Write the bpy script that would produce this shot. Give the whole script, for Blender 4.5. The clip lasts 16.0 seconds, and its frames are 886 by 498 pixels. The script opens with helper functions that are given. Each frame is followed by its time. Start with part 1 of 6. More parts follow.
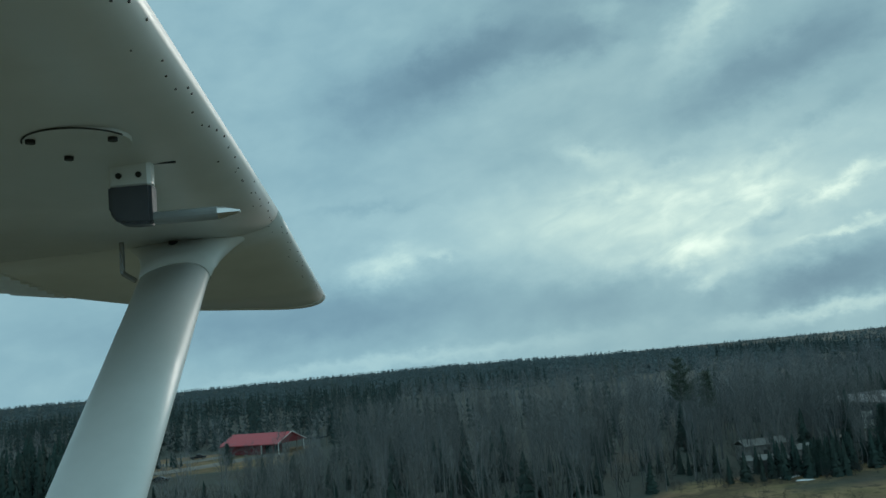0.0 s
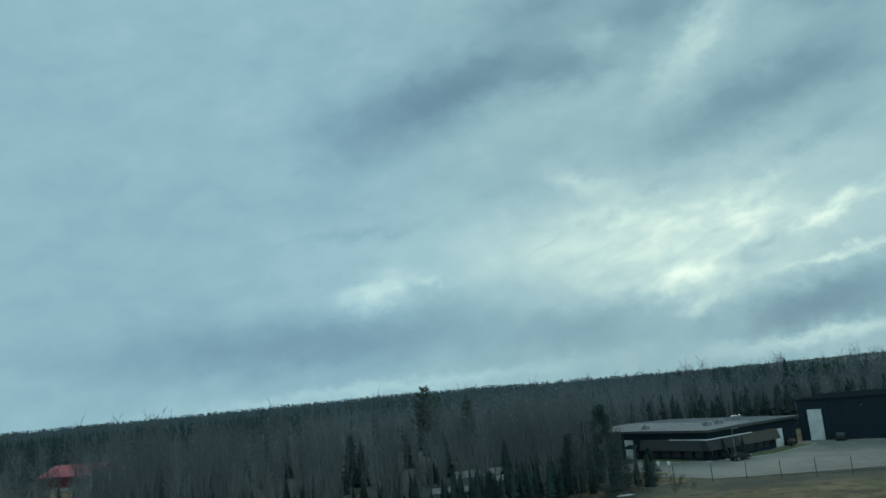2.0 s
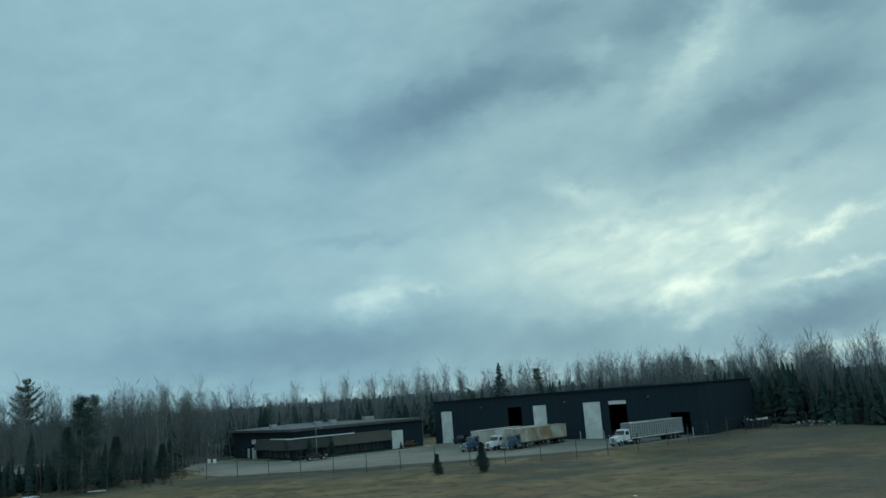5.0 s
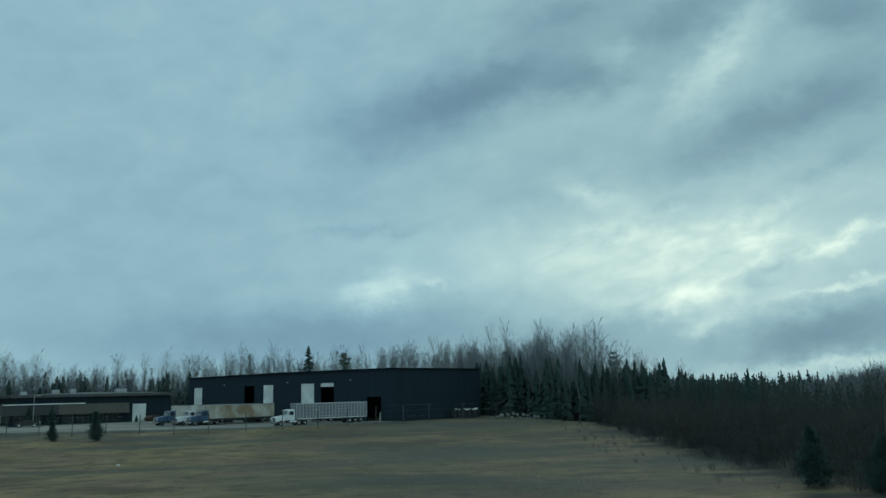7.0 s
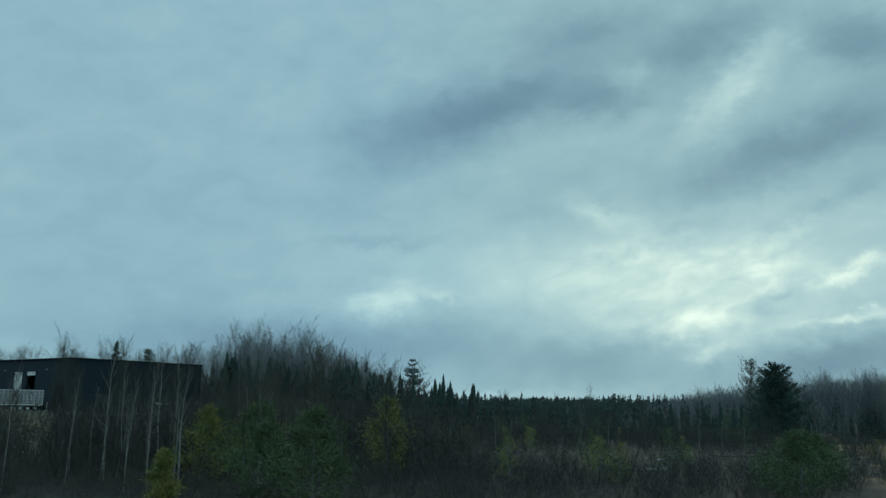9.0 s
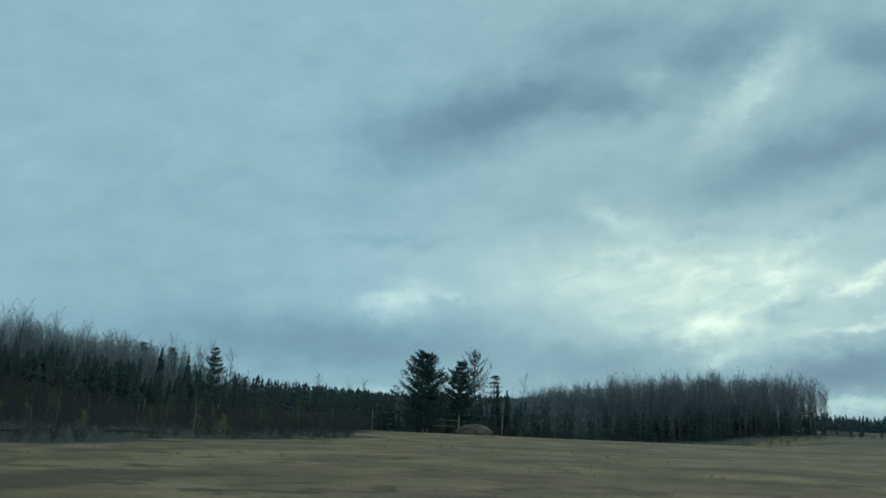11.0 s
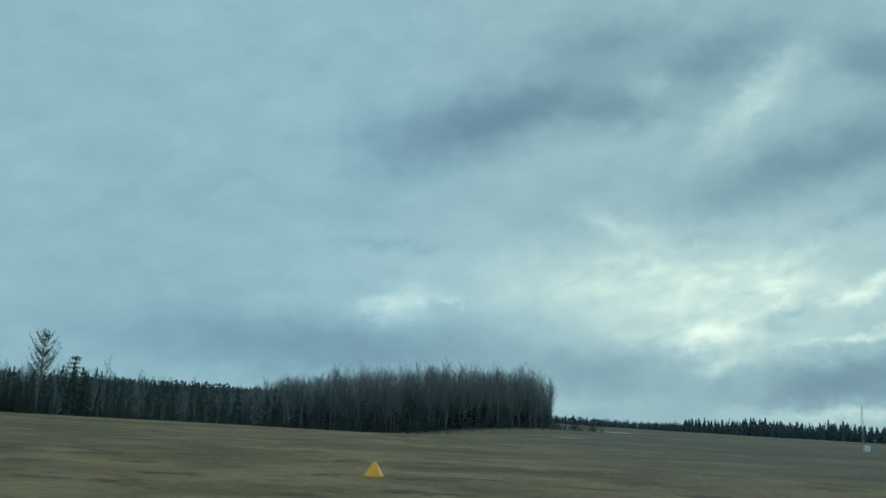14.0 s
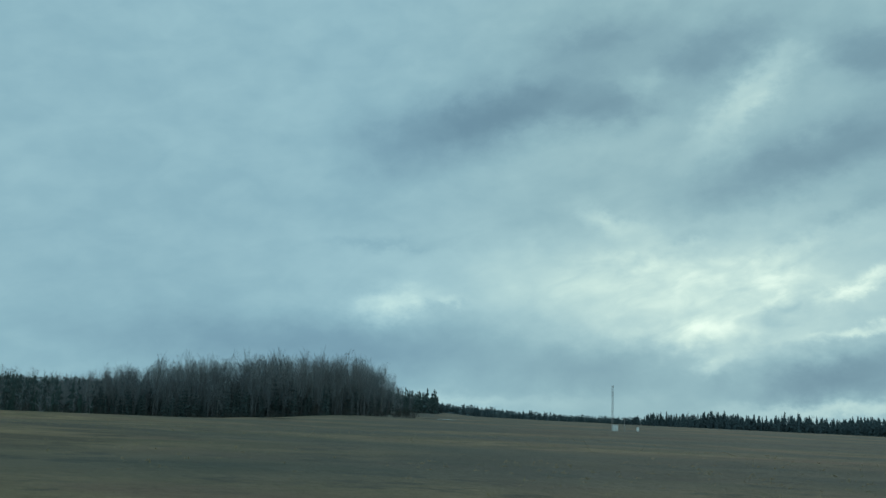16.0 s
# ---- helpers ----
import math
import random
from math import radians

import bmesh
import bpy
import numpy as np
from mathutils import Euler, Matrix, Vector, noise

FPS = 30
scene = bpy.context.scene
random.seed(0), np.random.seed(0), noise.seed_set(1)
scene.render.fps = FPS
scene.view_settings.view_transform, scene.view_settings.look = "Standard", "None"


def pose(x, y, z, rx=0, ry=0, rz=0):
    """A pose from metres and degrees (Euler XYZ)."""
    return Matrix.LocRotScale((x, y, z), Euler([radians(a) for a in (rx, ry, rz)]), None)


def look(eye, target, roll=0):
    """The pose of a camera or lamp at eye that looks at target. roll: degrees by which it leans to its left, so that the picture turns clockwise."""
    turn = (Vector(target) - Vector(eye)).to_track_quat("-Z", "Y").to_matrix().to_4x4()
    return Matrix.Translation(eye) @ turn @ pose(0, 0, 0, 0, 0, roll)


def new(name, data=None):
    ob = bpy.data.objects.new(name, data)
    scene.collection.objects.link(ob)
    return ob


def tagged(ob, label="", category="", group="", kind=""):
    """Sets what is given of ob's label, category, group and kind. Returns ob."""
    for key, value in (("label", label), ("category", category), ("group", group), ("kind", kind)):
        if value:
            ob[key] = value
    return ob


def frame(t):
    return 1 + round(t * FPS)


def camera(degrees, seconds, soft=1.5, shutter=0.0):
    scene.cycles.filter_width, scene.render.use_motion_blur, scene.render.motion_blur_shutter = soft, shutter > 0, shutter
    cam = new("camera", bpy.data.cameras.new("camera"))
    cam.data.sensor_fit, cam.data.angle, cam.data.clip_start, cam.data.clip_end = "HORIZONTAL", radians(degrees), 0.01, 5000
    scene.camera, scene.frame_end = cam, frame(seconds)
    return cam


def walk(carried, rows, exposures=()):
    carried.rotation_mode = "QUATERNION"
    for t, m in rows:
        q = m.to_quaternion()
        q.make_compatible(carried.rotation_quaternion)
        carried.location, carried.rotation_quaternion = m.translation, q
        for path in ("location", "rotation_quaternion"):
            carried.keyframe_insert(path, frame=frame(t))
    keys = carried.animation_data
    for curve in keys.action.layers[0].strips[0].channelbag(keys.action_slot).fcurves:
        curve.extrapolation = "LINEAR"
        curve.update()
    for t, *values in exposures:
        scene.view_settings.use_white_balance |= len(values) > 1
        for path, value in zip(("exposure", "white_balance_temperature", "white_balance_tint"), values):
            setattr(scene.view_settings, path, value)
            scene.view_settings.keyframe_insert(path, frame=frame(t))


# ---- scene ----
def gaze(x, y, z, yaw, pitch, roll):
    """A camera pose: yaw from +y towards +x, pitch up, roll, all in degrees."""
    return pose(x, y, z, 90 + pitch, 0, -yaw) @ pose(0, 0, 0, 0, 0, roll)


cam = camera(57, 16.0, soft=1.5)
walk(cam, [
    (0.0, gaze(0.00, -0.00, 26.82, 2.12, 7.96, -5.53)),
    (0.5, gaze(13.61, 0.42, 25.67, 2.09, 8.59, -5.12)),
    (1.0, gaze(27.25, 0.82, 24.53, 2.22, 9.06, -4.85)),
    (1.5, gaze(40.96, 1.20, 23.30, 2.59, 9.32, -5.15)),
    (2.0, gaze(54.79, 1.55, 21.98, 2.95, 9.75, -5.64)),
    (2.5, gaze(68.70, 1.87, 20.55, 3.17, 10.10, -5.72)),
    (3.0, gaze(82.70, 2.16, 19.00, 3.43, 10.49, -5.75)),
    (3.5, gaze(96.71, 2.42, 17.36, 3.59, 10.64, -5.63)),
    (4.0, gaze(110.73, 2.65, 15.72, 3.55, 10.58, -5.38)),
    (6.5, gaze(180.76, 3.31, 8.07, 2.58, 9.93, -2.27)),
    (7.0, gaze(194.78, 3.40, 7.05, 2.51, 9.93, -1.38)),
    (7.5, gaze(208.81, 3.47, 6.17, 2.47, 10.09, -0.62)),
    (8.0, gaze(222.89, 3.52, 5.41, 2.40, 10.36, -0.18)),
    (8.5, gaze(237.04, 3.54, 4.79, 2.23, 10.72, 0.20)),
    (9.0, gaze(251.20, 3.53, 4.30, 1.90, 10.92, 1.14)),
    (11.5, gaze(321.65, 2.91, 3.78, 0.98, 10.87, 2.76)),
    (12.0, gaze(335.77, 2.67, 3.76, 1.01, 10.76, 3.08)),
    (12.5, gaze(349.87, 2.40, 3.75, 1.06, 10.74, 3.20)),
    (13.0, gaze(363.89, 2.11, 3.73, 1.15, 10.79, 3.13)),
    (13.5, gaze(377.72, 1.79, 3.67, 1.04, 10.84, 3.25)),
    (14.0, gaze(391.34, 1.45, 3.57, 0.99, 11.21, 3.24)),
    (14.5, gaze(404.75, 1.09, 3.40, 1.12, 11.00, 3.18)),
    (15.0, gaze(417.96, 0.73, 3.21, 1.33, 10.97, 3.04)),
    (15.5, gaze(431.05, 0.37, 3.02, 1.27, 10.78, 2.94)),
    (16.0, gaze(444.06, 0.00, 2.84, 1.29, 11.15, 2.65)),
], exposures=[(0.0, 0.35), (16.0, 0.35)])

# ---- sky and light ----
SUN_AZ, SUN_EL = 24.0, 14.0


def make_sky():
    world = bpy.data.worlds.new("overcast_sky")
    scene.world = world
    world.use_nodes = True
    nt = world.node_tree
    nt.nodes.clear()
    N = lambda kind: nt.nodes.new("ShaderNode" + kind)
    L = nt.links.new

    def val(op, a, b=None, c=None):
        n = N("Math")
        n.operation = op
        for i, s in enumerate((a, b, c)):
            if s is None:
                continue
            if isinstance(s, (int, float)):
                n.inputs[i].default_value = s
            else:
                L(s, n.inputs[i])
        return n.outputs[0]

    def mix(f, a, b):
        n = N("Mix")
        n.data_type = "RGBA"
        for s, i in ((f, 0), (a, 6), (b, 7)):
            if isinstance(s, (int, float)):
                n.inputs[i].default_value = s
            elif isinstance(s, tuple):
                n.inputs[i].default_value = (*s, 1)
            else:
                L(s, n.inputs[i])
        return n.outputs[2]

    def ramp(v, lo, hi):
        n = N("MapRange")
        n.interpolation_type = "SMOOTHSTEP"
        L(v, n.inputs[0])
        n.inputs[1].default_value, n.inputs[2].default_value = lo, hi
        return n.outputs[0]

    coord = N("TexCoord")
    sep = N("SeparateXYZ")
    L(coord.outputs["Generated"], sep.inputs[0])
    x, y, z = sep.outputs
    az = val("MULTIPLY", val("ARCTAN2", x, y), 57.2958)
    el = val("MULTIPLY", val("ARCSINE", z), 57.2958)

    def noise_at(u, v, scale, detail, rough, seed, warp=0.0):
        c = N("CombineXYZ")
        L(u, c.inputs[0]), L(v, c.inputs[1])
        c.inputs[2].default_value = seed
        n = N("TexNoise")
        n.inputs["Scale"].default_value = scale
        n.inputs["Detail"].default_value = detail
        n.inputs["Roughness"].default_value = rough
        n.inputs["Distortion"].default_value = warp
        L(c.outputs[0], n.inputs["Vector"])
        return n.outputs[0]

    # cloud forms in degrees of azimuth and elevation, torn along the wind
    ua = val("ADD", val("MULTIPLY", az, 0.97), val("MULTIPLY", el, 0.24))
    va = val("SUBTRACT", val("MULTIPLY", el, 0.97), val("MULTIPLY", az, 0.24))
    fine = noise_at(val("MULTIPLY", ua, 0.30), val("MULTIPLY", va, 0.66), 1.0, 5, 0.52, 7.7, 0.5)
    puff = noise_at(val("MULTIPLY", az, 0.30), val("MULTIPLY", el, 0.42), 1.0, 4, 0.5, 12.3, 0.1)
    broad = noise_at(val("MULTIPLY", ua, 0.075), val("MULTIPLY", va, 0.15), 1.0, 3, 0.5, 3.1, 0.2)
    shift_a = noise_at(val("MULTIPLY", az, 0.42), val("MULTIPLY", el, 0.60), 1.0, 6, 0.62, 21.5)
    shift_e = noise_at(val("MULTIPLY", az, 0.42), val("MULTIPLY", el, 0.60), 1.0, 6, 0.62, 33.9)
    wa_ = val("ADD", az, val("MULTIPLY", val("SUBTRACT", shift_a, 0.5), 4.2))
    we_ = val("ADD", el, val("MULTIPLY", val("SUBTRACT", shift_e, 0.5), 2.4))

    def blob(a0, e0, wa, we, lean):
        """A soft ragged patch round azimuth a0 and elevation e0, in degrees."""
        da, de = val("SUBTRACT", wa_, a0), val("SUBTRACT", we_, e0)
        c, s = math.cos(radians(lean)), math.sin(radians(lean))
        p = val("DIVIDE", val("ADD", val("MULTIPLY", da, c), val("MULTIPLY", de, s)), wa)
        q = val("DIVIDE", val("SUBTRACT", val("MULTIPLY", de, c), val("MULTIPLY", da, s)), we)
        return val("EXPONENT", val("MULTIPLY", val("ADD", val("MULTIPLY", p, p), val("MULTIPLY", q, q)), -1.0))

    def total(rows):
        out = None
        for *where, weight in rows:
            b = val("MULTIPLY", blob(*where), weight)
            out = b if out is None else val("ADD", out, b)
        return out

    # the tone of the deck in stops, with wisps where it is thin and bright
    light, dark = total(LIGHT_CLOUD), total(DARK_CLOUD)
    tone = val("ADD", 0.07, val("ADD", light, dark))
    tone = val("ADD", tone, val("MULTIPLY", val("SUBTRACT", broad, 0.5), 0.25))
    tone = val("ADD", tone, val("MULTIPLY", val("SUBTRACT", puff, 0.5), 0.30))
    tone = val("ADD", tone, val("MULTIPLY", val("SUBTRACT", fine, 0.5), val("ADD", 0.22, val("MULTIPLY", ramp(light, 0.25, 0.9), 1.15))))
    cr = N("ValToRGB")
    L(val("ADD", 0.5, val("MULTIPLY", tone, 0.3)), cr.inputs[0])
    steps = cr.color_ramp.elements
    while len(steps) < len(TONES):
        steps.new(0.5)
    for s, (stops, ratio_r, ratio_b) in zip(steps, TONES):
        g = 0.358 * 2 ** stops
        s.position, s.color = 0.5 + 0.3 * stops, (g * ratio_r, g, g * ratio_b, 1)
    # clearer and bluer towards the west
    west = N("Mix")
    west.data_type, west.blend_type = "RGBA", "MULTIPLY"
    L(val("SUBTRACT", 1.0, ramp(az, -8.0, 16.0)), west.inputs[0])
    L(cr.outputs[0], west.inputs[6])
    west.inputs[7].default_value = (0.935, 0.99, 1.045, 1)
    sky = N("TexSky")
    sky.sky_type = "NISHITA"
    sky.sun_disc = False
    sky.sun_elevation, sky.sun_rotation = radians(SUN_EL), radians(SUN_AZ)
    tint = N("Mix")
    tint.data_type = "RGBA"
    tint.blend_type = "ADD"
    tint.inputs[0].default_value = 0.0001
    L(west.outputs[2], tint.inputs[6]), L(sky.outputs[0], tint.inputs[7])
    below = mix(ramp(el, -3.0, -0.2), (0.05, 0.055, 0.05), tint.outputs[2])
    bg = N("Background")
    L(below, bg.inputs[0])
    # the overcast grows brighter towards the zenith and in the clearer sky to the south
    south = val("MULTIPLY", ramp(val("MULTIPLY", y, -1.0), 0.0, 0.7), 0.50)
    L(val("ADD", 1.0, val("ADD", south, val("MULTIPLY", ramp(el, 28.0, 75.0), 0.25))), bg.inputs[1])
    L(bg.outputs[0], N("OutputWorld").inputs[0])


# tone of the cloud deck in stops, with its red and blue against green
TONES = [(-1.2, 0.54, 1.33), (-0.7, 0.565, 1.255), (-0.35, 0.582, 1.19), (0.0, 0.605, 1.115), (0.3, 0.65, 1.055), (0.55, 0.70, 0.99), (0.8, 0.75, 0.93), (1.15, 0.82, 0.88)]
# azimuth, elevation, half widths, lean, stops
LIGHT_CLOUD = [
    (22.4, 21.2, 4.4, 1.15, 42, 0.46), (15.7, 22.7, 2.0, 0.91, 0, 0.36), (20.6, 8.7, 11.9, 4.15, 3, 0.68), (12.8, 13.3, 2.4, 0.75, -22, 0.36),
    (16.2, 10.1, 4.5, 0.85, 0, 0.14), (18.5, 5.8, 4.0, 0.91, 2, 0.47), (19.9, 3.8, 1.5, 0.64, 25, 0.46), (23.8, 9.2, 1.6, 1.18, 40, 0.31),
    (28.9, 8.8, 3.8, 0.50, 22, 0.50), (28.9, 6.1, 3.5, 0.32, 8, 0.49), (25.4, 11.3, 2.2, 0.48, 25, 0.20), (-2.1, 7.2, 3.0, 0.95, 12, 0.54),
    (2.1, 7.5, 1.1, 0.36, 0, 0.28), (6.3, 9.7, 10.4, 2.77, 0, 0.24), (-3.0, 0.4, 12.0, 0.5, 2, 0.36), (27.0, 1.1, 6.0, 0.5, 4, 0.55),
]
DARK_CLOUD = [
    (6.6, 21.3, 9.5, 1.80, 13, -0.62), (3.2, 19.2, 4.6, 2.0, 20, -0.30), (13.6, 21.0, 3.6, 1.12, 5, -0.42), (20.4, 24.3, 4.4, 1.8, 18, -0.55),
    (12.2, 25.6, 4.9, 1.26, 10, -0.42), (24.0, 16.4, 5.7, 1.7, 15, -0.50), (30.5, 23.0, 3.6, 1.49, -20, -0.54), (29.7, 18.0, 4.3, 2.07, 10, -0.38),
    (28.6, 13.7, 2.9, 0.71, 20, -0.27), (27.4, 3.2, 5.1, 1.50, 12, -0.76), (12.8, 3.2, 5.7, 1.55, 0, -0.31), (-3.3, 11.3, 4.4, 0.35, 2, -0.17),
    (-2.6, 17.6, 2.9, 1.93, 0, -0.24), (24.5, 7.3, 2.2, 0.66, 20, -0.36), (18.6, 12.2, 1.5, 0.34, 10, -0.17), (-8.0, 4.0, 14.0, 2.0, 0, -0.50),
]
make_sky()
sun = new("sun", bpy.data.lights.new("sun", "SUN"))
sun.data.energy, sun.data.angle, sun.data.color = 0.5, radians(20), (1.0, 0.95, 0.86)
sun.matrix_world = look((0, 0, 0), (-math.sin(radians(SUN_AZ)), -math.cos(radians(SUN_AZ)), -math.tan(radians(SUN_EL + 8))))

# ---- materials ----
def material(name, colour, rough=0.8, metal=0.0, second=None, scale=2.0, bump=0.0, bump_scale=20.0, stretch=(1, 1, 1), per_object=0.0, spec=0.5, detail=6.0, third=None, third_scale=0.2, island=False):
    """Two colours mixed by a noise of that scale (per metre), a third in wide patches, and a fine relief."""
    m = bpy.data.materials.new(name)
    m.use_nodes = True
    nt = m.node_tree
    b = nt.nodes["Principled BSDF"]
    N, L = (lambda k: nt.nodes.new("ShaderNode" + k)), nt.links.new
    coord = N("TexCoord")
    mp = N("Mapping")
    mp.inputs["Scale"].default_value = stretch
    L(coord.outputs["Object"], mp.inputs[0])

    def blend(fac, a, c):
        n = N("Mix")
        n.data_type = "RGBA"
        L(fac, n.inputs[0])
        for s, i in ((a, 6), (c, 7)):
            if isinstance(s, tuple):
                n.inputs[i].default_value = (*s, 1)
            else:
                L(s, n.inputs[i])
        return n.outputs[2]

    def cloud(sc, lo, hi, det=detail):
        n = N("TexNoise")
        n.inputs["Scale"].default_value, n.inputs["Detail"].default_value = sc, det
        n.inputs["Roughness"].default_value = 0.6
        L(mp.outputs[0], n.inputs[0])
        r = N("MapRange")
        L(n.outputs[0], r.inputs[0])
        r.inputs[1].default_value, r.inputs[2].default_value = lo, hi
        return r.outputs[0]

    col = blend(cloud(scale, 0.35, 0.65), colour, second or tuple(c * 0.75 for c in colour))
    if third:
        col = blend(cloud(third_scale, 0.42, 0.62), col, third)
    if per_object or island:
        info = N("NewGeometry") if island else N("ObjectInfo")
        hsv = N("HueSaturation")
        r = N("MapRange")
        L(info.outputs["Random Per Island" if island else "Random"], r.inputs[0])
        r.inputs[3].default_value, r.inputs[4].default_value = 1 - per_object, 1 + per_object
        L(r.outputs[0], hsv.inputs["Value"])
        L(col, hsv.inputs["Color"])
        col = hsv.outputs[0]
    L(col, b.inputs["Base Color"])
    b.inputs["Metallic"].default_value = metal
    b.inputs["Specular IOR Level"].default_value = spec
    rr = N("MapRange")
    L(cloud(scale * 2.3, 0.3, 0.7), rr.inputs[0])
    rr.inputs[3].default_value, rr.inputs[4].default_value = max(rough - 0.08, 0.02), min(rough + 0.08, 1)
    L(rr.outputs[0], b.inputs["Roughness"])
    if bump:
        n = N("TexNoise")
        n.inputs["Scale"].default_value, n.inputs["Detail"].default_value = bump_scale, 4
        L(mp.outputs[0], n.inputs[0])
        bp = N("Bump")
        bp.inputs["Strength"].default_value, bp.inputs["Distance"].default_value = 0.6, bump
        L(n.outputs[0], bp.inputs["Height"])
        L(bp.outputs[0], b.inputs["Normal"])
    return m


def ground_material():
    """Dry spring grass in the open, leaf litter where the attribute says woods."""
    m = bpy.data.materials.new("spring_ground")
    m.use_nodes = True
    nt = m.node_tree
    b = nt.nodes["Principled BSDF"]
    N, L = (lambda k: nt.nodes.new("ShaderNode" + k)), nt.links.new
    coord = N("TexCoord")

    def cloud(sc, lo, hi, stretch=(1, 1, 1), det=6):
        mp = N("Mapping")
        mp.inputs["Scale"].default_value = stretch
        L(coord.outputs["Object"], mp.inputs[0])
        n = N("TexNoise")
        n.inputs["Scale"].default_value, n.inputs["Detail"].default_value, n.inputs["Roughness"].default_value = sc, det, 0.62
        L(mp.outputs[0], n.inputs[0])
        r = N("MapRange")
        L(n.outputs[0], r.inputs[0])
        r.inputs[1].default_value, r.inputs[2].default_value = lo, hi
        return r.outputs[0]

    def blend(fac, a, c):
        n = N("Mix")
        n.data_type = "RGBA"
        L(fac, n.inputs[0])
        for s, i in ((a, 6), (c, 7)):
            if isinstance(s, tuple):
                n.inputs[i].default_value = (*s, 1)
            else:
                L(s, n.inputs[i])
        return n.outputs[2]

    straw = blend(cloud(2.4, 0.3, 0.7), (0.300, 0.212, 0.112), (0.190, 0.136, 0.076))
    green = blend(cloud(1.9, 0.3, 0.7), (0.104, 0.090, 0.044), (0.160, 0.126, 0.064))
    grass = blend(cloud(0.14, 0.42, 0.60), straw, green)
    rust = blend(cloud(1.7, 0.3, 0.7), (0.150, 0.092, 0.058), (0.215, 0.140, 0.088))
    grass = blend(cloud(0.09, 0.50, 0.62, (0.7, 1.3, 1)), grass, rust)
    brown = blend(cloud(2.2, 0.3, 0.7), (0.072, 0.055, 0.034), (0.122, 0.092, 0.056))
    grass = blend(cloud(0.075, 0.53, 0.62, (0.8, 1.2, 1), 8), grass, brown)
    grass = blend(cloud(0.5, 0.54, 0.62, (0.7, 1.0, 1), 8), grass, brown)
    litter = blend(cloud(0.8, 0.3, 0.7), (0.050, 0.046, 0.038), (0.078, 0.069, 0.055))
    # Blue-green patches put the dimness and haze of far woods into the floor.
    hazed_floor = blend(cloud(0.6, 0.3, 0.7), (0.046, 0.058, 0.050), (0.066, 0.076, 0.066))
    litter = blend(cloud(0.02, 0.32, 0.45), litter, hazed_floor)
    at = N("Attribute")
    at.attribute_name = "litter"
    bog = N("Attribute")
    bog.attribute_name = "bog"
    # Much darker soil colour over the ground where the brush stands.
    dark_soil = blend(cloud(0.9, 0.35, 0.65), (0.024, 0.024, 0.021), (0.046, 0.042, 0.034))
    L(blend(bog.outputs["Fac"], blend(at.outputs["Fac"], grass, litter), dark_soil), b.inputs["Base Color"])
    b.inputs["Roughness"].default_value = 0.95
    b.inputs["Specular IOR Level"].default_value = 0.15
    bp = N("Bump")
    bp.inputs["Strength"].default_value, bp.inputs["Distance"].default_value = 0.8, 0.15
    L(cloud(2.5, 0.2, 0.8), bp.inputs["Height"])
    L(bp.outputs[0], b.inputs["Normal"])
    return m


GROUND = ground_material()
GRAVEL = material("gravel_yard", (0.195, 0.185, 0.160), 0.95, second=(0.135, 0.128, 0.112), scale=0.7, bump=0.03, third=(0.23, 0.215, 0.185), third_scale=0.06, spec=0.2)
# Grey bark and bare twigs lean blue: distance haze is mixed into them.
BARK = material("grey_bark", (0.118, 0.125, 0.125), 0.9, spec=0.2, second=(0.085, 0.090, 0.090), scale=3.0, bump=0.01, third=(0.150, 0.158, 0.158), third_scale=0.25)
PALE_BARK = material("pale_bark", (0.205, 0.205, 0.195), 0.85, second=(0.14, 0.14, 0.134), scale=3.0, bump=0.008)
TWIG = material("bare_twigs", (0.172, 0.190, 0.200), 0.9, second=(0.130, 0.145, 0.154), scale=0.5, third=(0.195, 0.200, 0.200), third_scale=0.05, spec=0.2)
PALE_TWIG = material("pale_bare_twigs", (0.136, 0.147, 0.148), 0.9, second=(0.102, 0.112, 0.114), scale=0.5, third=(0.158, 0.156, 0.148), third_scale=0.05, spec=0.2)
BRUSH_TWIG = material("brown_brush_twigs", (0.050, 0.052, 0.048), 0.9, second=(0.036, 0.039, 0.037), scale=0.5, third=(0.068, 0.061, 0.050), third_scale=0.06, spec=0.2)
BRUSH_BARK = material("dark_brush_bark", (0.058, 0.060, 0.058), 0.9, second=(0.042, 0.044, 0.043), scale=3.0, spec=0.2)
NEEDLE = material("dark_needles", (0.030, 0.060, 0.055), 0.8, second=(0.044, 0.078, 0.067), scale=1.5, third=(0.044, 0.065, 0.056), third_scale=0.1, spec=0.25)
# Needles of distant trees: paler, with the haze put into the colour.
HAZED_NEEDLE = material("hazed_green_needles", (0.050, 0.078, 0.076), 0.85, second=(0.068, 0.096, 0.090), scale=0.4, third=(0.046, 0.066, 0.062), third_scale=0.01, spec=0.2)
# Ridge needles paler and bluer still: the ridge's haze is painted in.
HAZED_RIDGE_NEEDLE = material("hazed_ridge_needles", (0.110, 0.152, 0.162), 0.85, second=(0.130, 0.170, 0.178), scale=0.4, third=(0.100, 0.132, 0.138), third_scale=0.008, spec=0.2)
# Forest past the airfield: distance haze is mixed into this bluish colour.
HAZED_EDGE_NEEDLE = material("hazed_field_edge_needles", (0.078, 0.110, 0.118), 0.9, second=(0.094, 0.126, 0.132), scale=0.05, third=(0.066, 0.092, 0.096), third_scale=0.008, spec=0.05)
MID_NEEDLE = material("mid_green_needles", (0.048, 0.080, 0.040), 0.8, second=(0.074, 0.104, 0.044), scale=1.2, spec=0.25)
